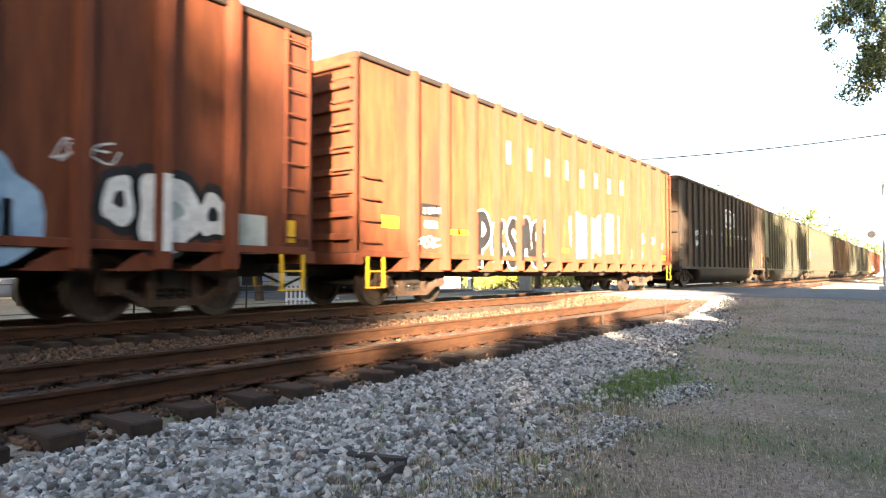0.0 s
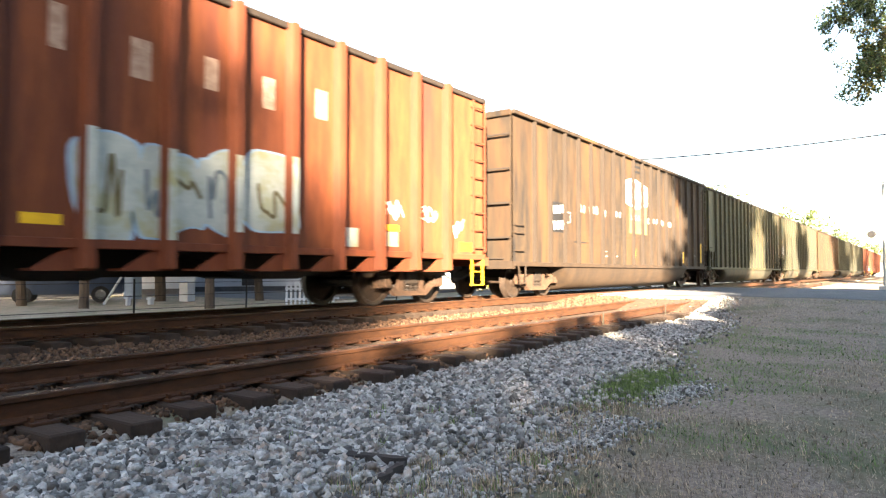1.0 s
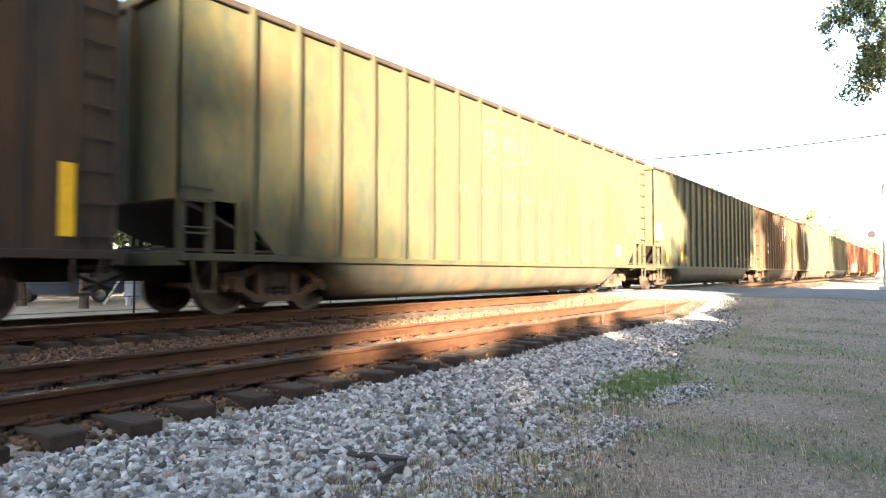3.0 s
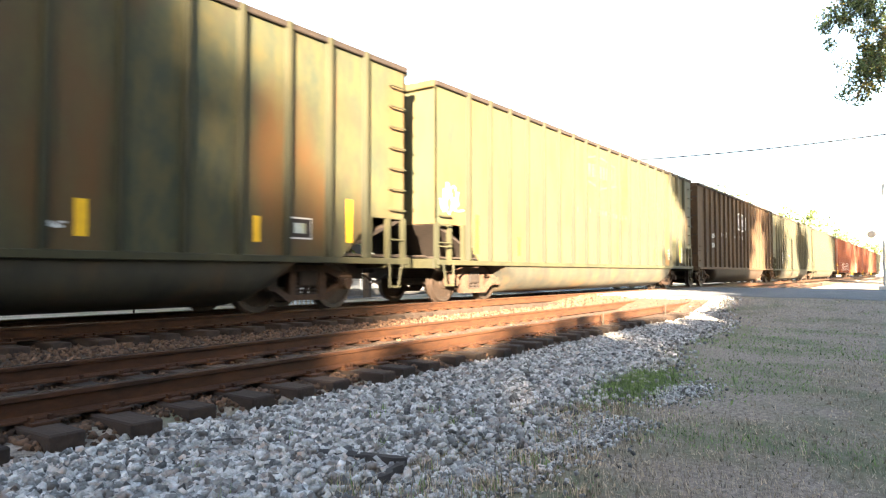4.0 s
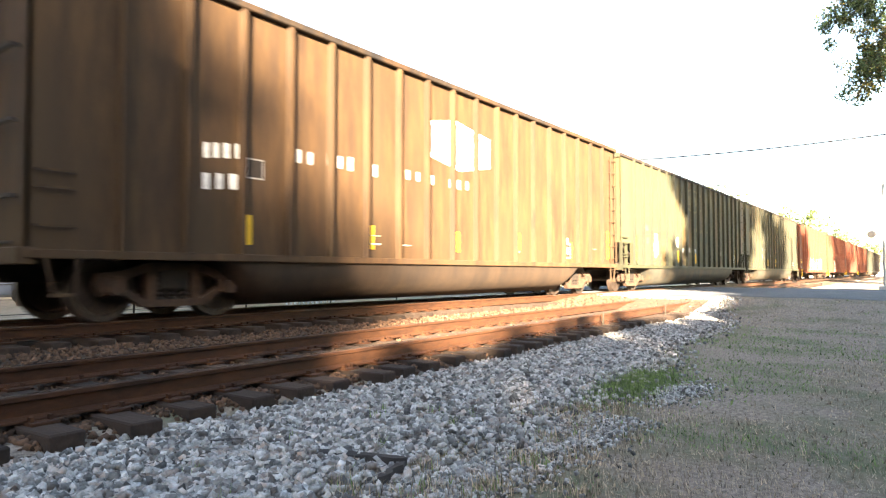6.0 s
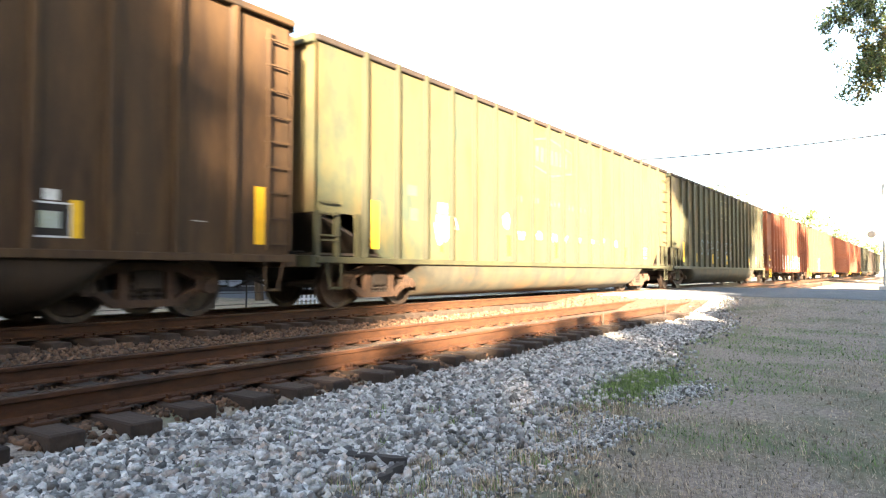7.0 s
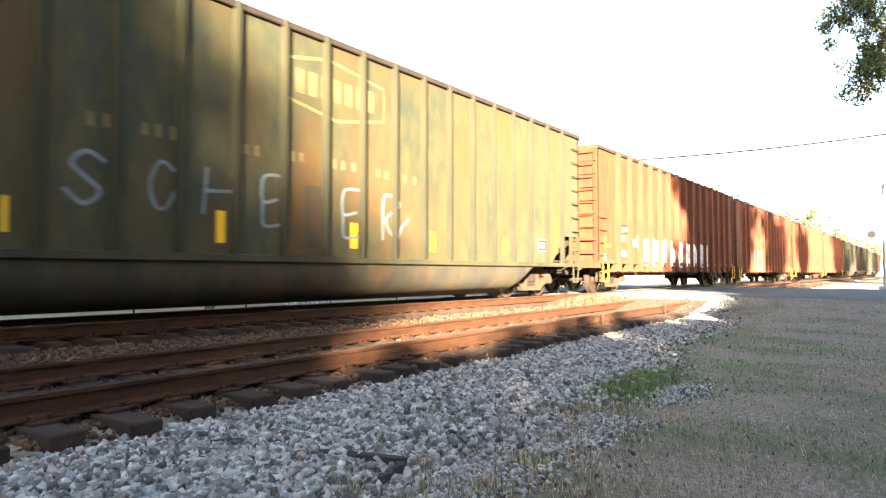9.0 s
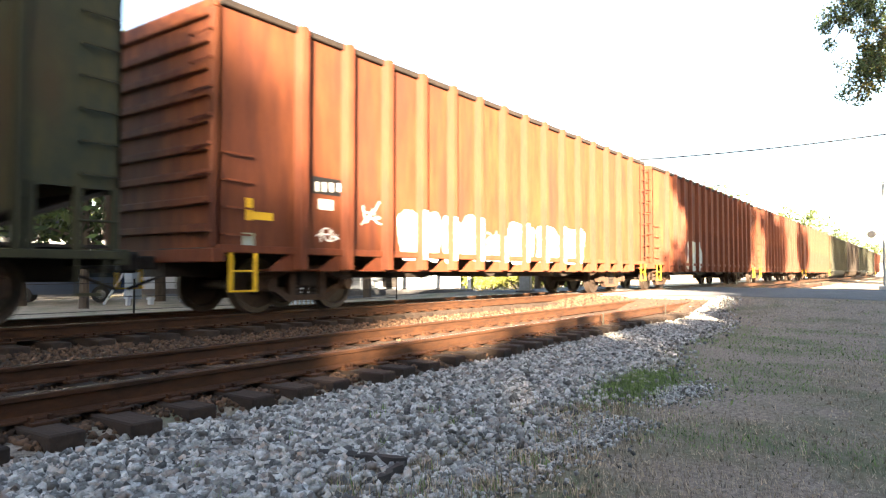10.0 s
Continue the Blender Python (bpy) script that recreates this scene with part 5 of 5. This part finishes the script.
def car_parked(x, y, turn, label):
    z = ground_z(x, y)
    root = empty("parked_car", pose(x, y, z, 0, 0, turn))
    tagged(root, label, "car")
    prof = [(-2.35, 0.38), (2.3, 0.38), (2.38, 0.72), (2.25, 0.98), (1.2, 1.08), (0.55, 1.68), (-2.1, 1.72), (-2.36, 1.05)]
    bm = bmesh.new()
    prism(bm, prof, 1.8, Matrix.Translation((0, -0.9, 0)))
    bmesh.ops.bevel(bm, geom=list(bm.edges), offset=0.06, segments=2, affect="EDGES")
    part("body", bm, M_NAVY, root)
    for sy in (-1, 1):
        bm = bmesh.new()
        prism(bm, [(0.95, 1.1), (0.45, 1.58), (-1.95, 1.6), (-2.1, 1.1)], 0.012, Matrix.Translation((0, sy * 0.905 - 0.006, 0)))
        part("side_window", bm, M_GLASS, root)
        for xx in (-1.45, 1.45):
            bm = bmesh.new()
            bar(bm, (xx, sy * 0.72, 0.36), (xx, sy * 0.93, 0.36), 0.36, 20)
            w = part("wheel", bm, M_TYRE, root)
            bm = bmesh.new()
            bar(bm, (xx, sy * 0.93, 0.36), (xx, sy * 0.945, 0.36), 0.21, 14)
            part("rim", bm, M_CHROME, w, "silver rim")
        bm = bmesh.new()
        box(bm, 2.30, 2.40, sy * 0.62 - 0.2, sy * 0.62 + 0.2, 0.68, 0.86, 0.02)
        part("headlight", bm, M_CHROME, root)
    bm = bmesh.new()
    box(bm, 2.33, 2.45, -0.85, 0.85, 0.40, 0.58, 0.03)
    part("bumper", bm, M_CHROME, root)


def picket_fence(p, q, h=0.85):
    p, q = Vector((*p, 0)), Vector((*q, 0))
    L = (q - p).length
    turn = math.degrees(math.atan2(q.y - p.y, q.x - p.x))
    root = empty("picket_fence", pose(p.x, p.y, ground_z(p.x, p.y), 0, 0, turn))
    tagged(root, "low white picket fence in a front yard", "fence")
    for z in (0.22, 0.62):
        bm = bmesh.new()
        box(bm, 0, L, -0.03, 0, z, z + 0.07)
        part("rail", bm, M_SIDING, root)
    bm = bmesh.new()
    prism(bm, [(-0.04, 0.05), (0.04, 0.05), (0.04, h - 0.07), (0, h), (-0.04, h - 0.07)], 0.02, Matrix.Translation((0, -0.052, 0)))
    first = part("picket", bm, M_SIDING, root, "", pose(0.05, 0, 0))
    for k in range(1, int(L / 0.17)):
        share(first, pose(0.05 + 0.17 * k, 0, 0))


def wire_fence(x0, x1, y):
    root = empty("wire_fence", pose(x0, y, ground_z(x0, y)))
    tagged(root, "thin wire fence on slender dark steel posts", "fence")
    for k in range(int((x1 - x0) / 3.1) + 1):
        bm = bmesh.new()
        bar(bm, (3.1 * k, 0, -0.2), (3.1 * k, 0, 1.15), 0.022, 6)
        part("post", bm, M_DARK, root)
    for z in (0.45, 0.75, 1.05):
        bm = bmesh.new()
        bar(bm, (0, 0.03, z), (x1 - x0, 0.03, z), 0.008, 5)
        part("wire", bm, M_DARK, root)


def shrub(x, y, r, seed, label):
    rng = random.Random(seed)
    z = ground_z(x, y)
    root = empty("shrub", pose(x, y, z))
    tagged(root, label, "shrub", "shrubs past the tracks")
    bm = bmesh.new()
    cl = []
    for k in range(9):
        a, b = rng.uniform(0, 6.28), rng.uniform(0.3, 1.0)
        tip = Vector((math.cos(a) * r * b, math.sin(a) * r * b, r * rng.uniform(0.5, 1.1)))
        bar(bm, (0, 0, 0), tip, 0.03, 5, 0.01)
        cl.append((*tip, rng.uniform(0.6, 1.0)))
    part("stem", bm, M_BARK, root)
    o = new("foliage", leaf_mesh("foliage", cl, r * 0.7, 1500, 0.10, seed, M_BUSH))
    o.parent = root


def build_far_side():
    wire_fence(2.0, 17.6, 14.6)
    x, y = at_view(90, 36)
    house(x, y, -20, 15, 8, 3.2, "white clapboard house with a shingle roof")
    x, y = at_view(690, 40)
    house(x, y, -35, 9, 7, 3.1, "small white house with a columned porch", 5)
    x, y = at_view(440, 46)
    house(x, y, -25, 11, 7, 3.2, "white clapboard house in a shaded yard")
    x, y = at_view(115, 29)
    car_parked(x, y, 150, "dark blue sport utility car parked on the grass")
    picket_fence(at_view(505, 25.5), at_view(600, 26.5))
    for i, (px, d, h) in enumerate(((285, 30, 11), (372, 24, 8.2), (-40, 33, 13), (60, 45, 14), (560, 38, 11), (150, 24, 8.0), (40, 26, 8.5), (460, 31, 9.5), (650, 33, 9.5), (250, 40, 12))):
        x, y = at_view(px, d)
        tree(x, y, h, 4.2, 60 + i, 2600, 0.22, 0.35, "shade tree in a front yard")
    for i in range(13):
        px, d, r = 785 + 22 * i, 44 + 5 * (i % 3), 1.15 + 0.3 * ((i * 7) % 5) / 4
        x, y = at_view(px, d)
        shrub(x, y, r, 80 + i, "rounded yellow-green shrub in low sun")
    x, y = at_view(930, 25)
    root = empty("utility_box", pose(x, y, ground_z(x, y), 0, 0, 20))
    tagged(root, "grey steel utility box on a concrete pad", "utility box")
    bm = bmesh.new()
    box(bm, -0.25, 0.25, -0.2, 0.2, 0.06, 0.72, 0.02)
    part("cabinet", bm, M_GALV, root)
    bm = bmesh.new()
    box(bm, -0.35, 0.35, -0.3, 0.3, -0.05, 0.06)
    part("pad", bm, M_ASPHALT, root)
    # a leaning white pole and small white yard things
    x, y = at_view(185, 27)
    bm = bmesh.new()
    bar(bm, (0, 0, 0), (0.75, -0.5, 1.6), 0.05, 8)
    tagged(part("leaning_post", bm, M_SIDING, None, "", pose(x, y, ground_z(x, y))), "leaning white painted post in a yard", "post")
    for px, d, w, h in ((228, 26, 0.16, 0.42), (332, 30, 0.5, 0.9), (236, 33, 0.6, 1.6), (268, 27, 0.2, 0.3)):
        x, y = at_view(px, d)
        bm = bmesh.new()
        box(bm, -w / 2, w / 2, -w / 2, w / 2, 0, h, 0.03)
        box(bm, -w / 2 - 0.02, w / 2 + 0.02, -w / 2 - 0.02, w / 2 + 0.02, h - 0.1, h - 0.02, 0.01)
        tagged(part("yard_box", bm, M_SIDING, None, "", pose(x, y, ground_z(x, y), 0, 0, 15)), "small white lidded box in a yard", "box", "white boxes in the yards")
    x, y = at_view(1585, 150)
    house(x, y, -60, 14, 9, 3.4, "distant grey-roofed house by the line")


build_far_side()


def overhanging_tree():
    """The tree across the road whose low limb hangs into the view."""
    x, y = 26.5, -6.0
    z = ground_z(x, y)
    root = empty("tree", pose(x, y, z - 0.05))
    tagged(root, "broad tree with green and yellowing leaves over the road", "tree", "trees round the crossing")
    rng = random.Random(3)
    bm = bmesh.new()
    bar(bm, (0, 0, 0), (0.3, 0.4, 7.0), 0.28, 10, 0.2)
    bar(bm, (0.3, 0.4, 7.0), (-0.2, 1.5, 12.0), 0.2, 8, 0.06)
    cl, cy = [], []
    fork = Vector((0.3, 0.4, 7.0))
    limbs = (
        [fork, Vector((0.0, 3.2, 9.8)), Vector((-0.3, 5.6, 11.0)), Vector((-0.5, 6.9, 10.6)), Vector((-0.7, 7.7, 9.9)), Vector((-0.8, 8.2, 9.2))],
        [Vector((-0.3, 5.6, 11.0)), Vector((-0.4, 6.6, 10.2)), Vector((-0.6, 6.9, 8.9)), Vector((-0.7, 7.3, 7.8)), Vector((-0.8, 7.7, 7.0))],
        [Vector((-0.3, 5.6, 11.0)), Vector((-0.2, 6.6, 9.3)), Vector((-0.1, 6.9, 8.4)), Vector((-0.1, 7.3, 7.9))],
    )
    for path in limbs:
        for i, (p0, p1) in enumerate(zip(path, path[1:])):
            bar(bm, p0, p1, 0.11 - 0.02 * i, 7, 0.09 - 0.02 * i)
            for k in range(12 if p1.y > 6.2 else 0):
                q = p0.lerp(p1, rng.random())
                c = q + Vector((rng.gauss(0, 0.5), rng.gauss(0, 0.42), rng.gauss(0, 0.3)))
                bar(bm, q, c, 0.014, 5, 0.005)
                (cy if rng.random() < 0.3 else cl).append((*c, rng.uniform(0.35, 0.7)))
    for k in range(16):
        a = k * 2.4
        c = Vector((math.cos(a) * 3.4, 0.6 + math.sin(a) * 3.4, 8.5 + 4.5 * (k / 16)))
        bar(bm, fork, c, 0.07, 5, 0.02)
        cl.append((*c, 2.2))
    part("trunk", bm, M_BARK, root, "trunk with a long low limb")
    for nm, cs, n, mt in (("crown", cl, 11000, M_LEAF), ("yellow_leaves", cy, 2600, M_LEAFY)):
        o = new(nm, leaf_mesh(nm, cs, 0.62, n, 0.065, 5, mt))
        o.parent = root


overhanging_tree()


def motions():
    """The train rolls by at an even pace; its wheels turn with it."""
    for car, s0, kind in TRAIN:
        walk(car, [(t, pose(s0 - SPEED * t, MAIN_Y, 0)) for t in (0, 2.5, 5, 7.5, 10)])
        for w in car.children:
            if w.name.startswith("wheelset"):
                p = w.location.copy()
                step = math.degrees(SPEED / FPS / 0.455)
                walk(w, [(k / FPS, pose(p.x, p.y, p.z, 0, 0, 0) @ Matrix.Rotation(radians(-step * k), 4, "Y")) for k in range(10 * FPS + 1)])


motions()
